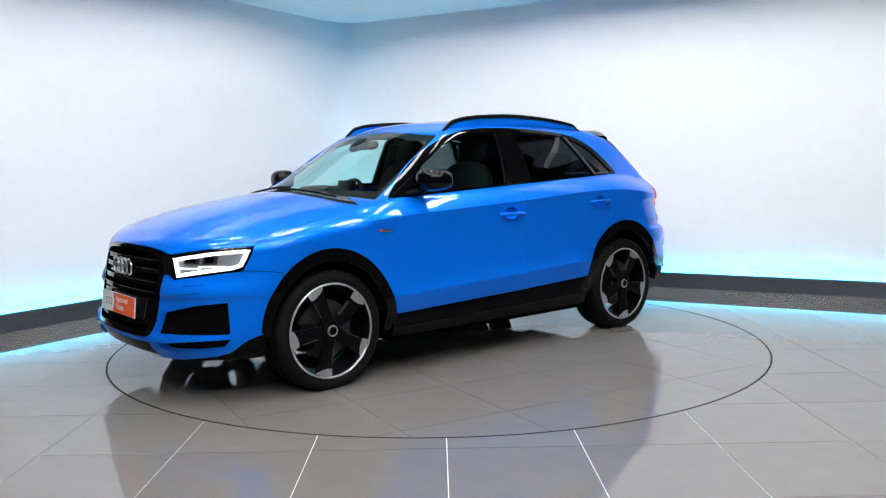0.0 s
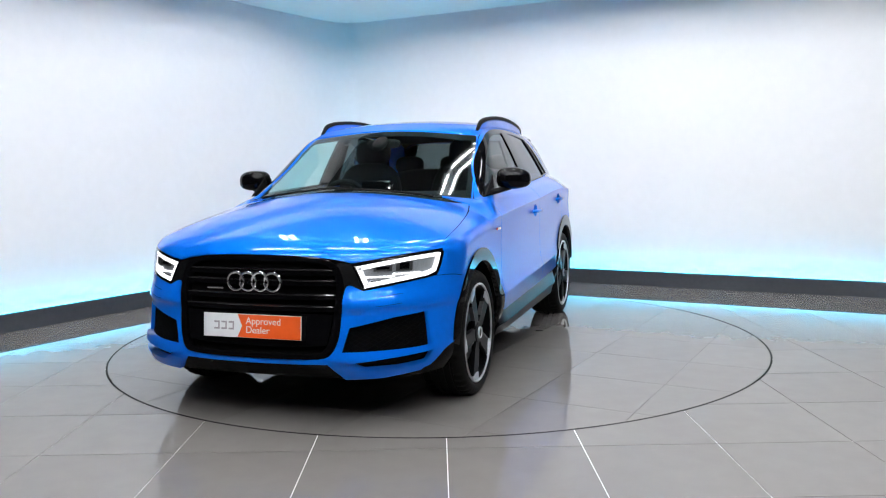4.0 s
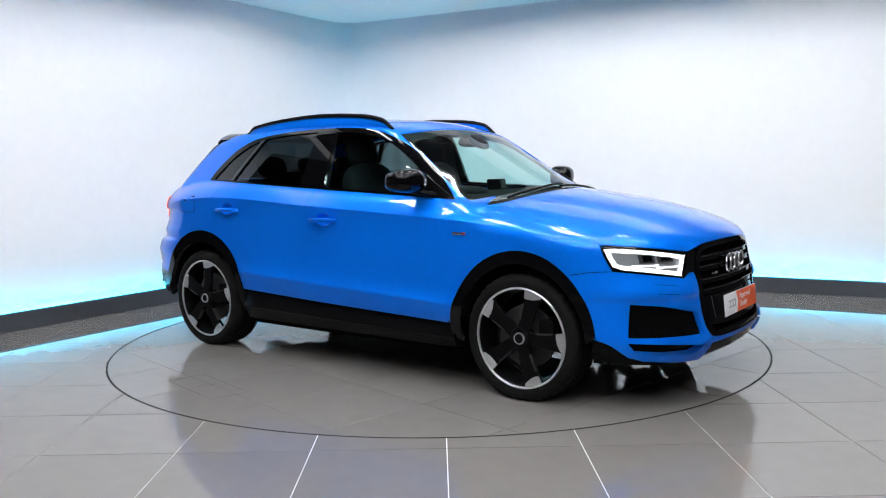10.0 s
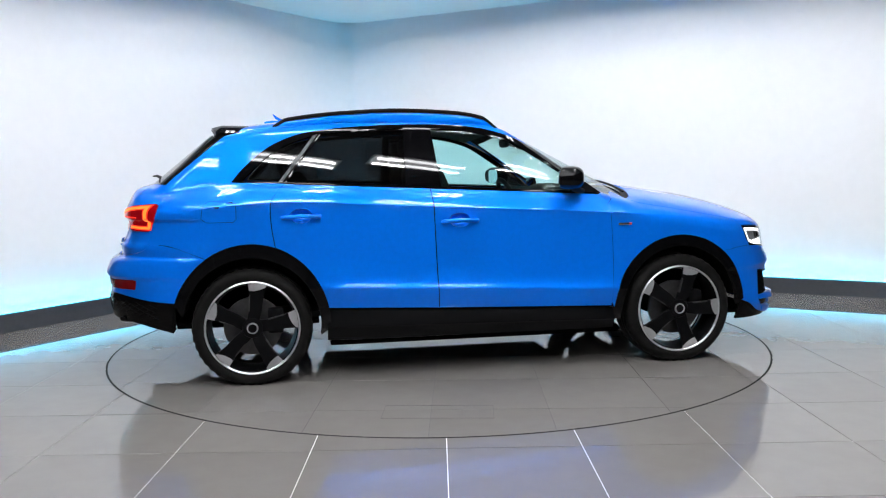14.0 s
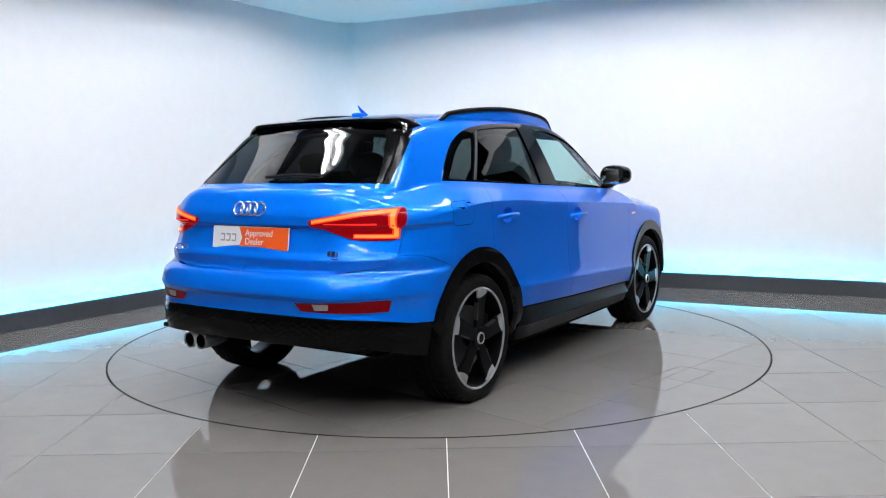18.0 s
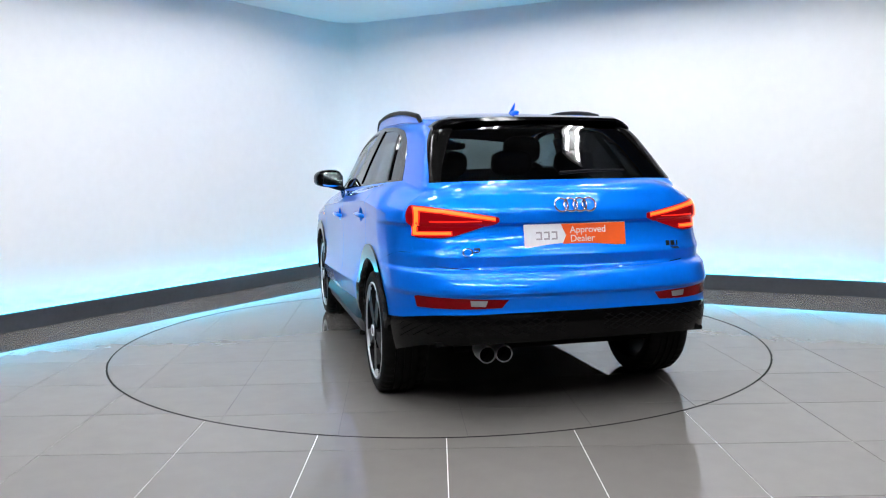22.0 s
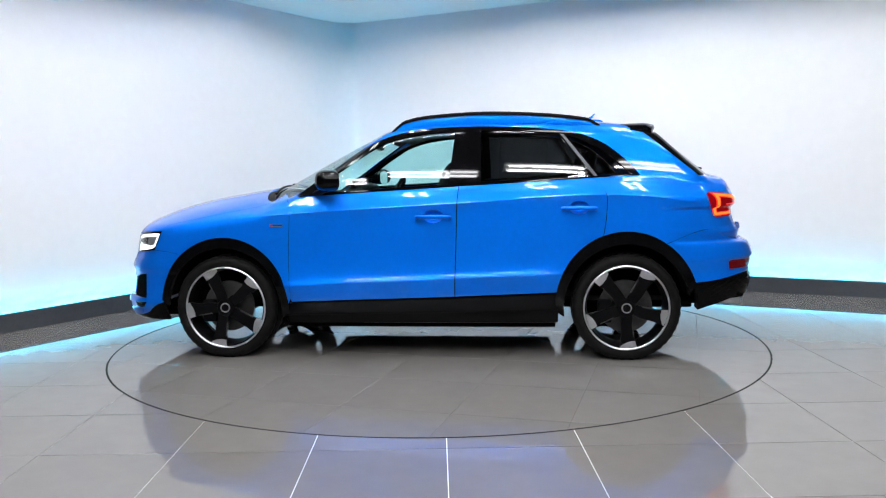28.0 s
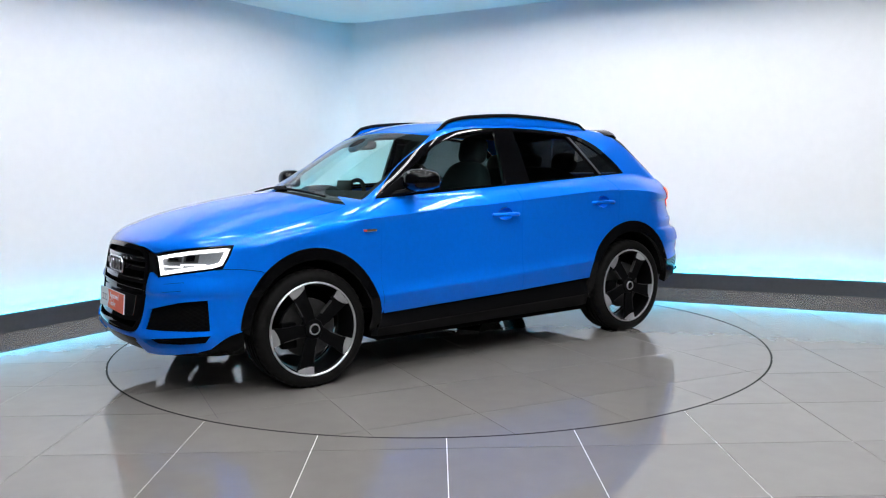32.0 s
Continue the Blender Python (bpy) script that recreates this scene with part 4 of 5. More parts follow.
# side windows and their black surround
SG1 = [line_on("S", (0.755, 1.075), (0.6, 1.185), (0.42, 1.305), (0.25, 1.398), (0.02, 1.453), (-0.215, 1.469)), line_on("S", (-0.215, 1.469), (-0.18, 1.119), straight=True), line_on("S", (-0.18, 1.119), (0.3, 1.098), (0.755, 1.075))]
SG2 = [line_on("S", (-0.385, 1.474), (-0.63, 1.466), (-0.880, 1.444)), line_on("S", (-0.880, 1.444), (-1.095, 1.163), straight=True), line_on("S", (-1.095, 1.163), (-0.72, 1.147), (-0.393, 1.131)), line_on("S", (-0.393, 1.131), (-0.385, 1.474), straight=True)]
SG3 = [line_on("S", (-0.940, 1.430), (-1.05, 1.395), (-1.185, 1.318), (-1.345, 1.173)), line_on("S", (-1.345, 1.173), (-1.14, 1.164), straight=True), line_on("S", (-1.14, 1.164), (-0.940, 1.430), straight=True)]
pair("window_surround", "S", [BELT_F[::-1], DLO_TOP[::-1], BELT_Q[::-1], BELT_R[::-1]], M_GLOSS, CAR, "black window frame and pillar trim", off=0.002, gap=0.001, holes=[SG1, SG2, SG3], step=0.014, rim=0.02)
pair("front_side_window", "S", SG1, M_GLASS, CAR, "clear green-tinted side window", off=-0.006, rim=0, gap=-0.004)
pair("rear_side_window", "S", SG2, M_PRIVACY, CAR, "dark privacy side window", off=-0.006, rim=0, gap=-0.004)
pair("quarter_window", "S", SG3, M_PRIVACY, CAR, "dark privacy quarter window", off=-0.006, rim=0, gap=-0.004)

pair("window_divider", "S", [line_on("S", (-0.897, 1.438), (-1.107, 1.165), straight=True), line_on("S", (-1.129, 1.164), (-0.923, 1.432), straight=True)], M_SKIRT, CAR, "dark grey window divider", off=0.006, rim=0.008, gap=0.0, step=0.012)


# wheels
def wheel(at, turn, spin):
    m = at @ pose(0, 0, 0, turn, 0, 0)
    w = part("wheel", lathe(bmesh.new(), [(0.262, -0.012), (0.252, -0.02), (0.245, -0.06), (0.238, -0.15), (0.248, -0.20), (0.252, -0.205)], 72, m), M_RIM, CAR, "black alloy wheel with silver machined blade tips")
    prof = [(0.256, -0.02), (0.272, -0.012), (0.29, -0.003), (0.31, -0.004), (0.328, -0.014), (0.338, -0.028), (0.3415, -0.04), (0.3415, -0.066), (0.335, -0.067), (0.335, -0.077), (0.343, -0.078), (0.343, -0.103), (0.335, -0.104), (0.335, -0.116),
            (0.343, -0.117), (0.343, -0.142), (0.335, -0.143), (0.335, -0.155), (0.343, -0.156), (0.343, -0.18), (0.335, -0.181), (0.335, -0.191), (0.3415, -0.192), (0.3415, -0.222), (0.33, -0.24), (0.30, -0.252), (0.27, -0.245), (0.256, -0.235)]
    bm = bmesh.new()
    rings, segs = [], 168
    for r, h in prof:
        cut = 0.0045 if 0.338 <= r < 0.342 else 0.0
        rings.append([bm.verts.new(m @ Vector(((r - (cut if (i // 2) % 2 else 0)) * math.cos(2 * math.pi * i / segs), (r - (cut if (i // 2) % 2 else 0)) * math.sin(2 * math.pi * i / segs), h))) for i in range(segs)])
    for a, b in zip(rings, rings[1:]):
        for i in range(segs):
            bm.faces.new([a[i], a[(i + 1) % segs], b[(i + 1) % segs], b[i]])
    bmesh.ops.recalc_face_normals(bm, faces=bm.faces)
    part("tyre", bm, M_TYRE, w, "black low-profile tyre")
    part("rim_lip", lathe(bmesh.new(), [(0.258, -0.02), (0.2595, -0.008), (0.264, -0.005), (0.270, -0.008), (0.272, -0.02)], 96, m), M_ALLOY, w, "silver machined rim lip")
    blade = [(-0.036, 0.03), (0.030, 0.03), (0.040, 0.10), (0.041, 0.17), (0.052, 0.245), (0.02, 0.256), (-0.03, 0.256), (-0.052, 0.250), (-0.036, 0.17), (-0.032, 0.10)]
    tip = [(0.046, 0.238), (0.052, 0.2515), (0.02, 0.2575), (-0.03, 0.2575), (-0.052, 0.252), (-0.043, 0.212), (-0.018, 0.212), (0.015, 0.221)]
    edge = [(-0.0335, 0.095), (-0.0265, 0.095), (-0.034, 0.188), (-0.0395, 0.188)]
    for k in range(5):
        r = m @ pose(0, 0, -0.035, 0, 0, spin + 72 * k)
        bm = prism(bmesh.new(), blade, 0.022, r, 0.006)
        part("spoke", bm, M_RIM, w)
        part("blade_tip", prism(bmesh.new(), tip, 0.024, r @ pose(0, 0, 0.0), 0.002), M_ALLOY, w, "silver blade tip")
        part("blade_edge", prism(bmesh.new(), edge, 0.0235, r, 0.0), M_BRAKE, w)
    part("hub", lathe(bmesh.new(), [(0.0, -0.005), (0.055, -0.008), (0.062, -0.02), (0.06, -0.06), (0, -0.06)], 40, m), M_RIM, w)
    part("hub_cap", lathe(bmesh.new(), [(0.0, 0.0), (0.024, 0.0), (0.0245, -0.004)], 32, m), M_GLOSS, w)
    part("cap_ring", lathe(bmesh.new(), [(0.024, -0.003), (0.026, 0.002), (0.031, 0.002), (0.033, -0.006)], 32, m), M_ALLOY, w, "silver hub cap ring")
    part("brake_disc", lathe(bmesh.new(), [(0.05, -0.085), (0.168, -0.085), (0.168, -0.108), (0.05, -0.108)], 48, m), M_BRAKE, w, "grey steel brake disc")
    bm = bmesh.new()
    box(bm, (0.09, 0.15, 0.06), m @ pose(0.13, 0.03, -0.085), 0.015)
    part("brake_caliper", bm, M_SATIN, w)
    return w


wheel(pose(AX, HUB_Y, HUB_Z), -90, 59)
wheel(pose(-AX, HUB_Y, HUB_Z), -90, 75)
wheel(pose(AX, -HUB_Y, HUB_Z), 90, 198)
wheel(pose(-AX, -HUB_Y, HUB_Z), 90, 208)


def well(cx, s):
    """The dark wheel housing behind a wheel."""
    bm = bmesh.new()
    n = 24
    ring = []
    for y in (0.875, 0.56):
        ring.append([bm.verts.new((cx + 0.40 * math.cos(math.radians(10 + 160 * i / n)), s * y, 0.335 + 0.41 * math.sin(math.radians(10 + 160 * i / n)))) for i in range(n + 1)])
    for i in range(n):
        bm.faces.new([ring[0][i], ring[0][i + 1], ring[1][i + 1], ring[1][i]])
    bm.faces.new(ring[1])
    part("wheel_housing", bm, M_LINER, CAR)


for cx in (AX, -AX):
    for s in (1, -1):
        well(cx, s)

# underside
bm = bmesh.new()
box(bm, (1.72, 1.66, 0.03), pose(0, 0, 0.215), 0.01)
part("underbody", bm, M_LINER, CAR)
for cx, ln in ((AX + 0.06, 1.05), (-AX - 0.04, 0.85)):
    part("underbody", box(bmesh.new(), (ln, 1.10, 0.03), pose(cx, 0, 0.30), 0.01), M_LINER, CAR)
for nm, cx, ln in (("front_undertray", 1.83, 0.32), ("rear_undertray", -1.85, 0.42)):
    part(nm, box(bmesh.new(), (ln, 1.42, 0.025), pose(cx, 0, 0.27 if cx > 0 else 0.365, 0, 0 if cx > 0 else 8, 0), 0.008), M_LINER, CAR)
part("rear_axle", box(bmesh.new(), (0.12, 1.3, 0.09), pose(-AX, 0, 0.30), 0.02), M_LINER, CAR)
part("front_axle", box(bmesh.new(), (0.14, 1.3, 0.07), pose(AX, 0, 0.29), 0.02), M_LINER, CAR)
for y in (0.463, 0.377):
    bm = lathe(bmesh.new(), [(0.030, -0.16), (0.040, -0.10), (0.042, 0.0), (0.040, 0.004), (0.037, 0.0), (0.035, -0.10)], 36, pose(-2.085, y, 0.335, 0, -90, 0))
    ex = part("exhaust_pipe", bm, M_ALLOY, CAR, "polished steel exhaust tip")
    part("pipe_bore", lathe(bmesh.new(), [(0.0, -0.09), (0.0345, -0.09), (0.0365, -0.004)], 36, pose(-2.085, y, 0.335, 0, -90, 0)), M_LINER, ex)


# mirrors, rails, handles, aerial, spoiler
def rounded(size, power, m, flat=None):
    """A block with superelliptic rounding."""
    bm = bmesh.new()
    bmesh.ops.create_uvsphere(bm, u_segments=32, v_segments=20, radius=1.0)
    for v in bm.verts:
        c = v.co
        n = (abs(c.x) ** power + abs(c.y) ** power + abs(c.z) ** power) ** (1 / power)
        c /= n
        if flat:
            flat(c)
        v.co = m @ Vector((c.x * size[0] / 2, c.y * size[1] / 2, c.z * size[2] / 2))
    return bm


def mirror_taper(c):
    if c.x < -0.55:
        c.x = -0.55
    c.z *= 1.0 - 0.16 * max(c.y, 0)
    if c.z < 0:
        c.z *= 0.82
    c.x += -0.25 * max(c.y, 0) ** 2


def rail_fin(rail, flip):
    """A roof rail: a rounded bar that runs into the roof at both ends, on a slimmer black foot."""
    n = len(rail)
    foot = drop_on("T", np.array([p[0] for p in rail]), np.array([p[1] for p in rail]))
    for nm, width, under in (("roof_rail", 0.017, False), ("rail_seat", 0.013, True)):
        bm = bmesh.new()
        cols = []
        for i, p in enumerate(rail):
            e = min(1.0, min(i, n - 1 - i) / 12)
            w = width * (0.5 + 0.5 * e)
            zt = foot[i, 2] + min(p[2] + 0.012 - foot[i, 2], 0.006 + 0.075 * e)
            zb = max(zt - 0.024, foot[i, 2] - 0.004)
            zt, zb = (zb + 0.006, foot[i, 2] - 0.006) if under else (zt, zb)
            c = [(-w, zb), (w, zb), (w, zb + 0.7 * (zt - zb)), (0.7 * w, zt - 0.1 * (zt - zb)), (0, zt), (-0.7 * w, zt - 0.1 * (zt - zb)), (-w, zb + 0.7 * (zt - zb))]
            cols.append([bm.verts.new(flip @ Vector((p[0], p[1] + y, z))) for y, z in c])
        for a, b in zip(cols, cols[1:]):
            for q in range(7):
                bm.faces.new([a[q], a[(q + 1) % 7], b[(q + 1) % 7], b[q]])
        bm.faces.new(cols[0])
        bm.faces.new(cols[-1][::-1])
        bmesh.ops.recalc_face_normals(bm, faces=bm.faces)
        part(nm, bm, M_PAINT if under else M_SATIN, CAR, "" if under else "black roof rail")


for s in (1, -1):
    flip = Matrix.Diagonal((1, s, 1, 1))
    mm = flip @ pose(0.575, 0.912, 1.155, 0, 0, 12)
    h = part("door_mirror", rounded((0.18, 0.215, 0.150), 3.0, mm, mirror_taper), M_GLOSS, CAR, "black gloss door mirror")
    bm = bmesh.new()
    tube(bm, [flip @ Vector((0.69, 0.775, 1.075)), flip @ Vector((0.65, 0.83, 1.088)), flip @ Vector((0.60, 0.89, 1.108))], [0.034, 0.03, 0.032], 12, 0.6)
    part("mirror_foot", bm, M_SATIN, h)
    g = rounded((0.008, 0.185, 0.105), 3.5, mm @ pose(-0.052, -0.012, -0.002))
    part("mirror_glass", g, M_MIRROR, h, "mirror glass")
    part("sail_panel", prism(bmesh.new(), [(0.82, 1.062), (0.62, 1.077), (0.64, 1.185)], 0.01, flip @ pose(0, 0.79, 0, 90, 0, 0) @ pose(0, 0, -0.006), 0.002), M_SATIN, CAR)
    rail = spline([(0.215, 0.572, 1.500), (0.12, 0.576, 1.538), (-0.05, 0.58, 1.568), (-0.415, 0.58, 1.585), (-0.79, 0.572, 1.568), (-1.05, 0.562, 1.538), (-1.16, 0.557, 1.512)], 8)
    rail_fin(rail, flip)
    for x0, x1, z, y in ((-0.194, 0.016, 0.921, 0.904), (-1.112, -0.902, 0.966, 0.888)):
        bm = bmesh.new()
        pth = spline([(x0, y + 0.002, z - 0.004), (x0 + 0.02, y + 0.026, z), ((x0 + x1) / 2, y + 0.036, z + 0.004), (x1 - 0.02, y + 0.026, z + 0.002), (x1, y + 0.004, z)], 6)
        tube(bm, [flip @ Vector(p) for p in pth], 0.0125, 12, 1.0)
        part("door_handle", bm, M_PAINT, CAR)
        xc = (x0 + x1) / 2
        p, f, nn = skin("S", [cup_line(xc, z)], step=0.009, rim=0, gap=-0.002)
        dd = np.clip(((p[:, 0] - xc) / 0.060) ** 2 + ((p[:, 2] - z - 0.004) / 0.040) ** 2, 0, 1)
        p = p - nn * (0.036 * (1 - dd**3))[:, None] - nn * 0.001
        me_ob = mesh_part("handle_cup", (p * [1, s, 1]).tolist(), [q[::s] for q in f], M_PAINT, CAR, smooth=True)
    bm = bmesh.new()
    box(bm, (0.07, 0.006, 0.014), flip @ pose(0.925, 0.905, 0.876, 0, 0, 0), 0.002)
    part("wing_badge", bm, M_CHROME, CAR, "small chrome side badge")
    part("wing_badge", box(bmesh.new(), (0.018, 0.007, 0.013), flip @ pose(0.965, 0.905, 0.876), 0.001), M_REDINK, CAR, "small red badge end")

bm = rounded((0.14, 0.035, 0.03), 2.2, pose(-1.16, 0, 1.545))
tube(bm, [(-1.10, 0, 1.545), (-1.15, 0, 1.578), (-1.172, 0, 1.600)], [0.014, 0.008, 0.003], 8)
part("aerial", bm, M_PAINT, CAR, "blue roof aerial fin")

bm = bmesh.new()
sp = []
for i in range(25):
    u = -1 + 2 * i / 24
    y = 0.57 * u
    droop = 0.012 * u * u + 0.042 * (max(abs(u) - 0.84, 0) / 0.16) ** 1.5
    z = 1.508 - droop
    lead = 0.05 * (1 - abs(u) ** 6)
    sp.append([bm.verts.new(c) for c in ((-1.31, y, z + 0.003), (-1.46, y, z + 0.006), (-1.485 - lead, y, z - 0.008), (-1.490 - lead, y, z - 0.026), (-1.475, y, z - 0.064), (-1.36, y, z - 0.03))])
for a, b in zip(sp, sp[1:]):
    for k in range(6):
        bm.faces.new([a[k], a[(k + 1) % 6], b[(k + 1) % 6], b[k]])
bm.faces.new(sp[0])
bm.faces.new(sp[-1][::-1])
bmesh.ops.recalc_face_normals(bm, faces=bm.faces)
part("roof_spoiler", bm, M_GLOSS, CAR, "black gloss roof spoiler")
for pts in (((1.045, -0.58), (1.06, -0.3), (1.055, 0.03)), ((1.095, -0.05), (1.075, 0.25), (1.035, 0.54))):
    bm = bmesh.new()
    tube(bm, (line_on("T", *pts, step=0.04) + [0, 0, 0.008]).tolist(), 0.009, 6, 0.8)
    part("wiper", bm, M_SATIN, CAR, "black windscreen wiper")
bm = bmesh.new()
tube(bm, [(-1.912, 0.02, 1.198), (-1.902, -0.15, 1.208), (-1.892, -0.34, 1.208)], [0.014, 0.011, 0.006], 8, 0.7)
part("rear_wiper", bm, M_SATIN, CAR)


# rings, plates and badges
def rings(name, at, r, gap, thick):
    for i in range(4):
        bm = bmesh.new()
        c = (i - 1.5) * gap
        n = 40
        tube(bm, [at @ Vector((c + r * math.cos(2 * math.pi * k / n), r * math.sin(2 * math.pi * k / n), 0)) for k in range(n)], thick, 8, 1.0, True)
        part(name, bm, M_CHROME, CAR, "chrome ring")


rings("grille_ring", pose(2.135, 0, 0.703, 90, 0, 90), 0.0435, 0.0665, 0.0066)
rings("tailgate_ring", pose(-2.062, 0, 1.045, 90, 0, -90) @ pose(0, 0, 0, -22, 0, 0), 0.034, 0.048, 0.005)


def words(text, size, m, mat, parent):
    cu = bpy.data.curves.new("words", "FONT")
    cu.body, cu.size, cu.extrude = text, size, 0.0004
    tmp = bpy.data.objects.new("words", cu)
    scene.collection.objects.link(tmp)
    bpy.context.view_layer.update()
    me = bpy.data.meshes.new_from_object(tmp)
    bpy.data.objects.remove(tmp)
    me.materials.clear()
    me.materials.append(mat)
    ob = new("lettering", me)
    ob.matrix_basis = m
    ob.parent = parent
    return ob


def plate(m):
    """A dealer plate: white with an arrow edge, orange beyond it, and two words."""
    w, h = 0.265, 0.057
    p = part("dealer_plate", prism(bmesh.new(), [(-w, -h), (w, -h), (w, h), (-w, h)], 0.006, m, 0.002), M_WHITE, CAR, "white and orange dealer plate")
    part("orange_field", prism(bmesh.new(), [(-0.075, -h + 0.002), (w - 0.002, -h + 0.002), (w - 0.002, h - 0.002), (-0.075, h - 0.002), (-0.05, 0)], 0.002, m @ pose(0, 0, 0.0055)), M_ORANGE, p, "orange printed field", smooth=False)
    for k, (a, b) in enumerate(((-0.205, 0.014), (-0.165, 0.014), (-0.125, 0.014))):
        part("emblem_bar", prism(bmesh.new(), [(a, -0.02), (a + 0.03, -0.02), (a + 0.03, 0.02), (a, 0.02), (a, 0.012), (a + 0.022, 0.012), (a + 0.022, -0.012), (a, -0.012)], 0.0015, m @ pose(0, 0, 0.0055)), M_GREYINK, p, smooth=False)
    words("Approved", 0.047, m @ pose(-0.03, 0.010, 0.0078), M_WHITE, p)
    words("Dealer", 0.047, m @ pose(-0.03, -0.033, 0.0078), M_WHITE, p)
    return p


plate(pose(2.168, 0, 0.492, 90, 0, 90) @ pose(0, 0, 0, -5, 0, 0))
plate(pose(-2.062, 0, 0.897, 90, 0, -90) @ pose(0, 0, 0, -8, 0, 0))
gate = pose(-2.078, 0, 0.835, 90, 0, -90) @ pose(0, 0, 0, -12, 0, 0)
bm = bmesh.new()
tube(bm, [gate @ Vector((-0.545 + 0.024 * math.cos(2 * math.pi * k / 24), 0.018 * math.sin(2 * math.pi * k / 24), -0.024)) for k in range(24)], 0.0042, 6, 1.0, True)
part("model_badge", bm, M_CHROME, CAR, "small chrome ring badge")
bm = bmesh.new()
for dy in (-0.016, 0.0, 0.016):
    box(bm, (0.030, 0.007, 0.004), gate @ pose(-0.500, dy, -0.024), 0.001)
box(bm, (0.007, 0.036, 0.004), gate @ pose(-0.487, 0, -0.024), 0.001)
part("model_badge", bm, M_CHROME, CAR, "small chrome badge")
for dx, wd in ((0.505, 0.020), (0.533, 0.022), (0.556, 0.008)):
    part("engine_badge", box(bmesh.new(), (wd, 0.026, 0.004), gate @ pose(dx, 0.008, -0.024), 0.002), M_CHROME, CAR, "small chrome badge")
part("engine_badge", box(bmesh.new(), (0.07, 0.008, 0.004), gate @ pose(0.53, -0.016, -0.024), 0.001), M_CHROME, CAR, "small chrome badge")
part("grille_badge", box(bmesh.new(), (0.006, 0.09, 0.01), pose(2.105, -0.235, 0.664), 0.002), M_CHROME, CAR, "small chrome badge")

# ---- cabin ----
ROOFLINE = [line_on("T", (0.30, 0.0), (0.29, 0.30), (0.26, 0.57)), line_on("T", (0.1, 0.585), (-0.4, 0.585), (-0.9, 0.57), (-1.33, 0.53)), line_on("T", (-1.38, 0.5), (-1.42, 0.0))]
single("headliner", "T", ROOFLINE, M_HEAD, CAR, "grey headliner", off=-0.05, rim=0, step=0.05)
pair("door_card", "S", [line_on("S", (0.8, 0.5), (0.8, 1.04), straight=True), line_on("S", (0.8, 1.04), (-1.03, 1.14), (-1.5, 1.15), straight=True), line_on("S", (-1.5, 1.15), (-1.5, 0.9), (-0.8, 0.5), straight=True)], M_CABIN, CAR, off=-0.075, rim=0, step=0.06)
pair("screen_pillar_trim", "T", [SCREEN_SIDE, (SCREEN_SIDE - [0, 0.035, 0])[::-1]], M_CABIN, CAR, off=-0.012, rim=0, gap=0.0, step=0.03)
single("screen_band", "T", [SCREEN_TOP[::-1] + [0.07, 0, 0], SCREEN_TOP], M_CABIN, CAR, "black band along the windscreen top", off=-0.010, rim=0, gap=0.0, step=0.03)
part("cabin_floor", box(bmesh.new(), (2.5, 1.5, 0.03), pose(-0.35, 0, 0.38)), M_CABIN, CAR)
part("boot_floor", box(bmesh.new(), (0.6, 1.1, 0.03), pose(-1.65, 0, 0.72)), M_CABIN, CAR)
bm = bmesh.new()
box(bm, (0.42, 1.42, 0.16), pose(0.76, 0, 0.985, 0, 8, 0), 0.05, 3)
box(bm, (0.20, 1.40, 0.35), pose(0.72, 0, 0.78), 0.03)
part("dashboard", bm, M_CABIN, CAR, "dark dashboard")
part("instrument_hood", rounded((0.24, 0.36, 0.11), 2.6, pose(0.60, -0.37, 1.065)), M_CABIN, CAR)
part("centre_screen", box(bmesh.new(), (0.02, 0.20, 0.11), pose(0.60, 0, 1.10, 0, -10, 0), 0.006), M_GLOSS, CAR)
bm = bmesh.new()
n = 32
wm = pose(0.36, -0.37, 0.985, 0, 65, 0)
tube(bm, [wm @ Vector((0.18 * math.cos(2 * math.pi * k / n), 0.18 * math.sin(2 * math.pi * k / n), 0)) for k in range(n)], 0.016, 8, 1.0, True)
sw = part("steering_wheel", bm, M_CABIN, CAR, "black steering wheel")
bm = rounded((0.14, 0.15, 0.05), 2.5, wm)
tube(bm, [wm @ Vector((0, -0.17, 0)), wm @ Vector((0, 0.17, 0))], 0.016, 8, 0.6)
part("wheel_boss", bm, M_CABIN, sw)
part("rear_view_mirror", rounded((0.04, 0.24, 0.065), 3.0, pose(0.40, -0.02, 1.395)), M_CABIN, CAR, "black interior mirror")
part("mirror_mount", rounded((0.16, 0.09, 0.06), 2.5, pose(0.47, -0.02, 1.395, 0, 28, 0)), M_CABIN, CAR)


def seat(x, y, name="front_seat", width=0.50):
    s = part(name, rounded((0.52, width, 0.20), 3.2, pose(x, y, 0.66, 0, -6, 0)), M_CLOTH, CAR, "charcoal cloth seat")
    part("backrest", rounded((0.19, width, 0.68), 3.2, pose(x - 0.30, y, 0.94, 0, -16, 0)), M_CLOTH, s)
    part("headrest", rounded((0.11, 0.27, 0.20), 3.0, pose(x - 0.42, y, 1.345, 0, -12, 0)), M_CLOTH, s)
    for k in (-1, 1):
        bm = bmesh.new()
        tube(bm, [(x - 0.385, y + 0.06 * k, 1.20), (x - 0.415, y + 0.06 * k, 1.32)], 0.007, 6)
        part("headrest_post", bm, M_CHROME, s)
    return s


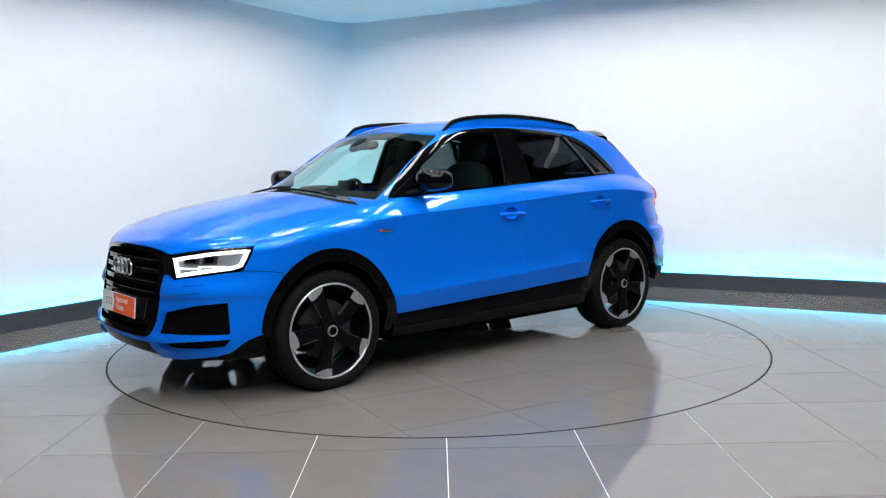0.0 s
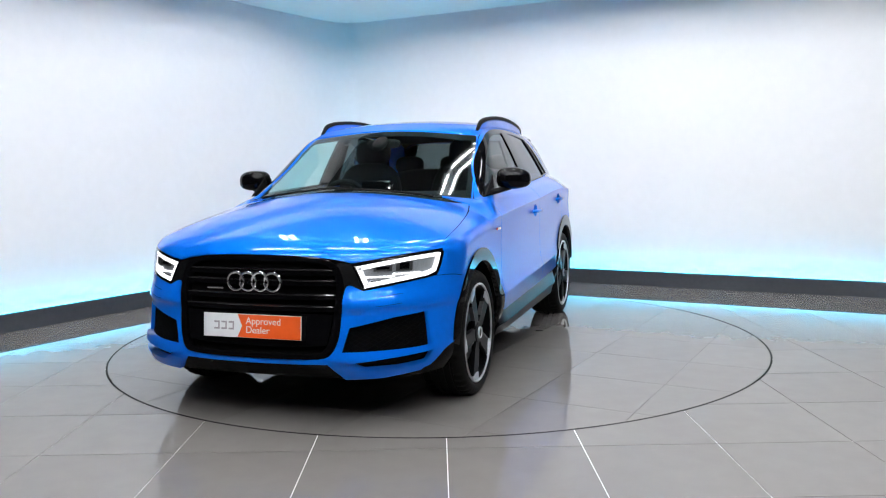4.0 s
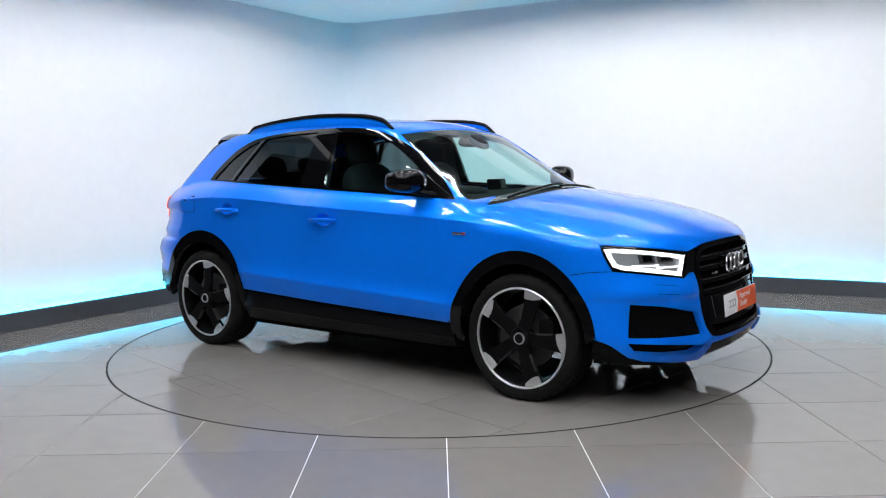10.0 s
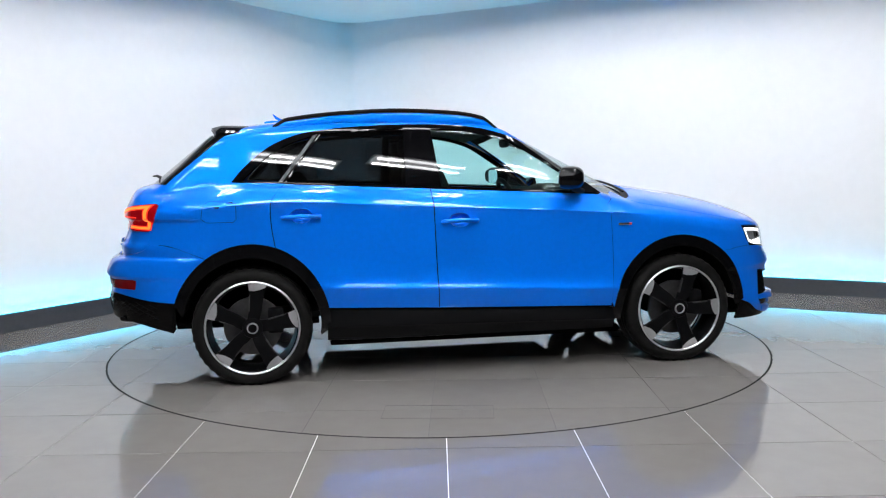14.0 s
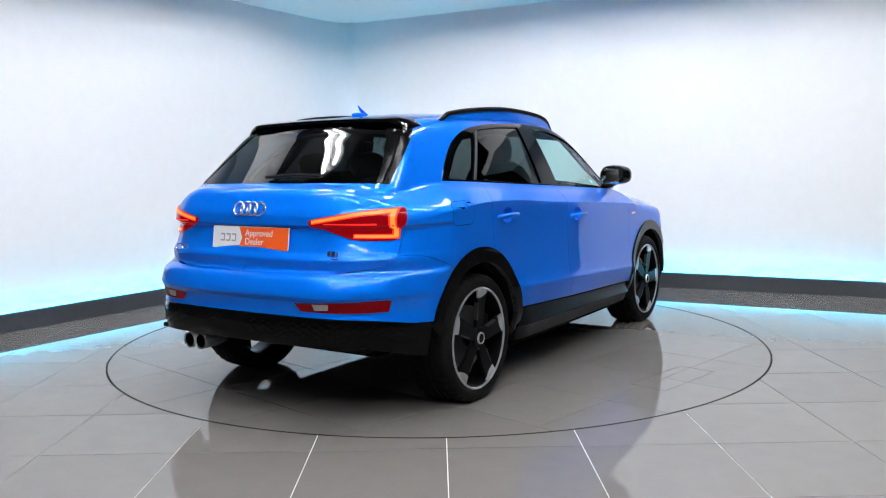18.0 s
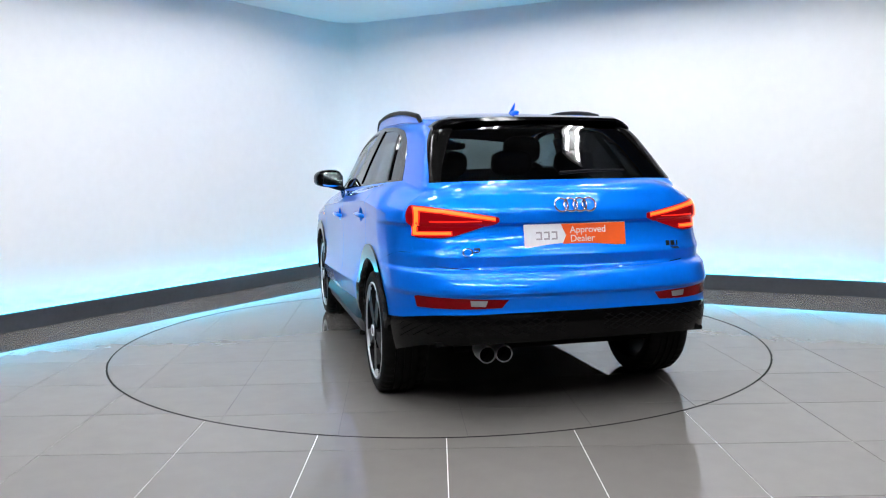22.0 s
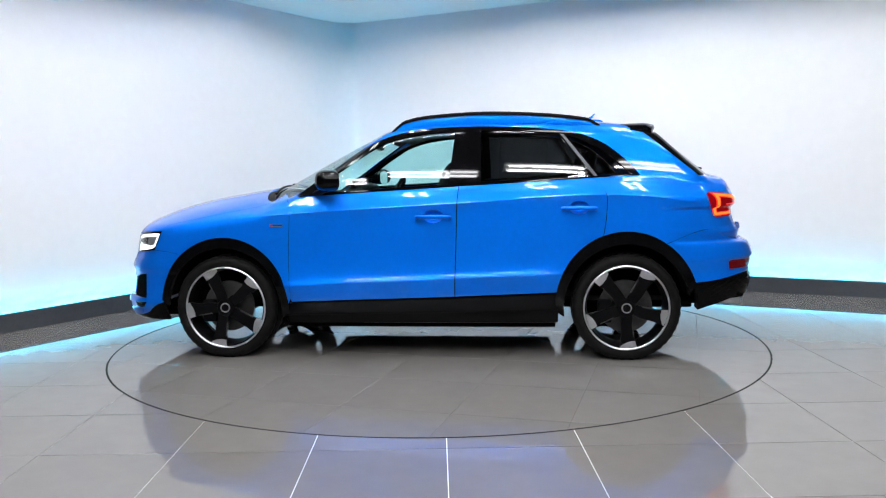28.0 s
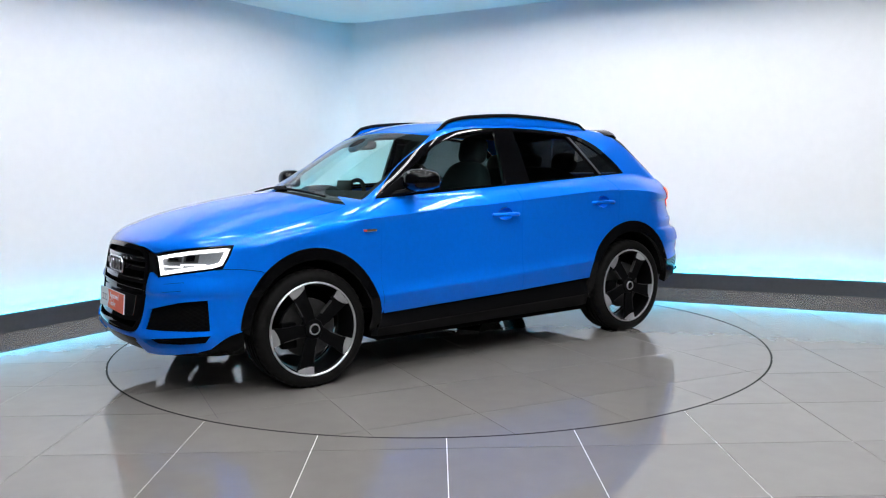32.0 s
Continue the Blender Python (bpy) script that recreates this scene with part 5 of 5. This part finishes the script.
seat(0.18, 0.37)
seat(0.18, -0.37)
b = part("rear_bench", rounded((0.50, 1.30, 0.18), 4.0, pose(-0.66, 0, 0.70, 0, -5, 0)), M_CLOTH, CAR, "charcoal cloth rear bench")
part("bench_back", rounded((0.18, 1.28, 0.60), 4.0, pose(-0.96, 0, 0.93, 0, -20, 0)), M_CLOTH, b)
for y in (-0.40, 0.0, 0.40):
    part("headrest", rounded((0.09, 0.25, 0.15), 3.0, pose(-1.10, y, 1.255, 0, -15, 0)), M_CLOTH, b)
bm = bmesh.new()
box(bm, (0.50, 1.05, 0.02), pose(-1.45, 0, 1.10), 0.006)
part("parcel_shelf", bm, M_CABIN, CAR)
for s in (1, -1):
    bm = bmesh.new()
    tube(bm, [(-0.27, 0.73 * s, 1.12), (-0.28, 0.62 * s, 1.42)], [0.06, 0.05], 8, 0.5)
    part("pillar_trim", bm, M_CABIN, CAR)

# ---- tiles, laid last ----
lay_tiles(FLOOR, -4.2, -3.6, 4.3, 4.2, 0.025, -2.4, TT_R + 0.006, False, 0.0022)
far_v, far_f = [], []
for i in range(-13, 13):
    for j in range(-18, 7):
        if -8 <= i < 8 and -3 < j + 1:
            continue
        x0, y0, g = 0.025 + i * TILE, -2.4 + j * TILE, 0.0022
        k = len(far_v)
        far_v += [(x0 + g, y0 + g, 0), (x0 + TILE - g, y0 + g, 0), (x0 + TILE - g, y0 + TILE - g, 0), (x0 + g, y0 + TILE - g, 0)]
        far_v += [(x, y, -0.01) for x, y, _ in far_v[k:k + 4]]
        far_f += [(k, k + 1, k + 2, k + 3)] + [(k + (q + 1) % 4, k + q, k + 4 + q, k + 4 + (q + 1) % 4) for q in range(4)]
tagged(mesh_part("tile_field", far_v, far_f, M_TILE, FLOOR), kind="stuff")
lay_tiles(TABLE, -2.4, -2.4, 2.4, 2.4, 0.0, -0.01, TT_R - 0.006, True, 0.0013, -10.8)

# ---- movement ----
TURN = [(0.0, -140.35), (0.5, -140.14), (1.0, -139.2), (1.5, -136.67), (2.0, -132.33), (2.5, -126.7), (3.0, -120.63), (3.5, -114.7), (4.5, -102.7), (5.5, -90.85), (6.0, -84.65),
        (7.0, -72.7), (8.0, -60.8), (9.0, -48.75), (10.0, -37.0), (11.0, -25.65), (12.0, -14.0), (13.0, -2.35), (14.0, 9.3), (15.5, 27.0), (17.0, 44.7), (18.0, 56.7), (19.0, 68.3),
        (20.6, 87.1), (22.0, 103.7), (23.0, 115.5), (24.0, 127.0), (25.0, 138.75), (26.5, 156.4), (28.0, 173.9), (29.0, 184.9), (30.0, 196.75), (31.0, 208.0), (31.5, 212.4), (32.0, 215.1)]
OFF = Matrix.Translation((0.042, -0.200, 0.0))


def motions():
    walk(TABLE, [(t, pose(0, 0, 0, 0, 0, a)) for t, a in TURN])
    walk(CAR, [(t, pose(0, 0, 0, 0, 0, a) @ OFF) for t, a in TURN])


motions()
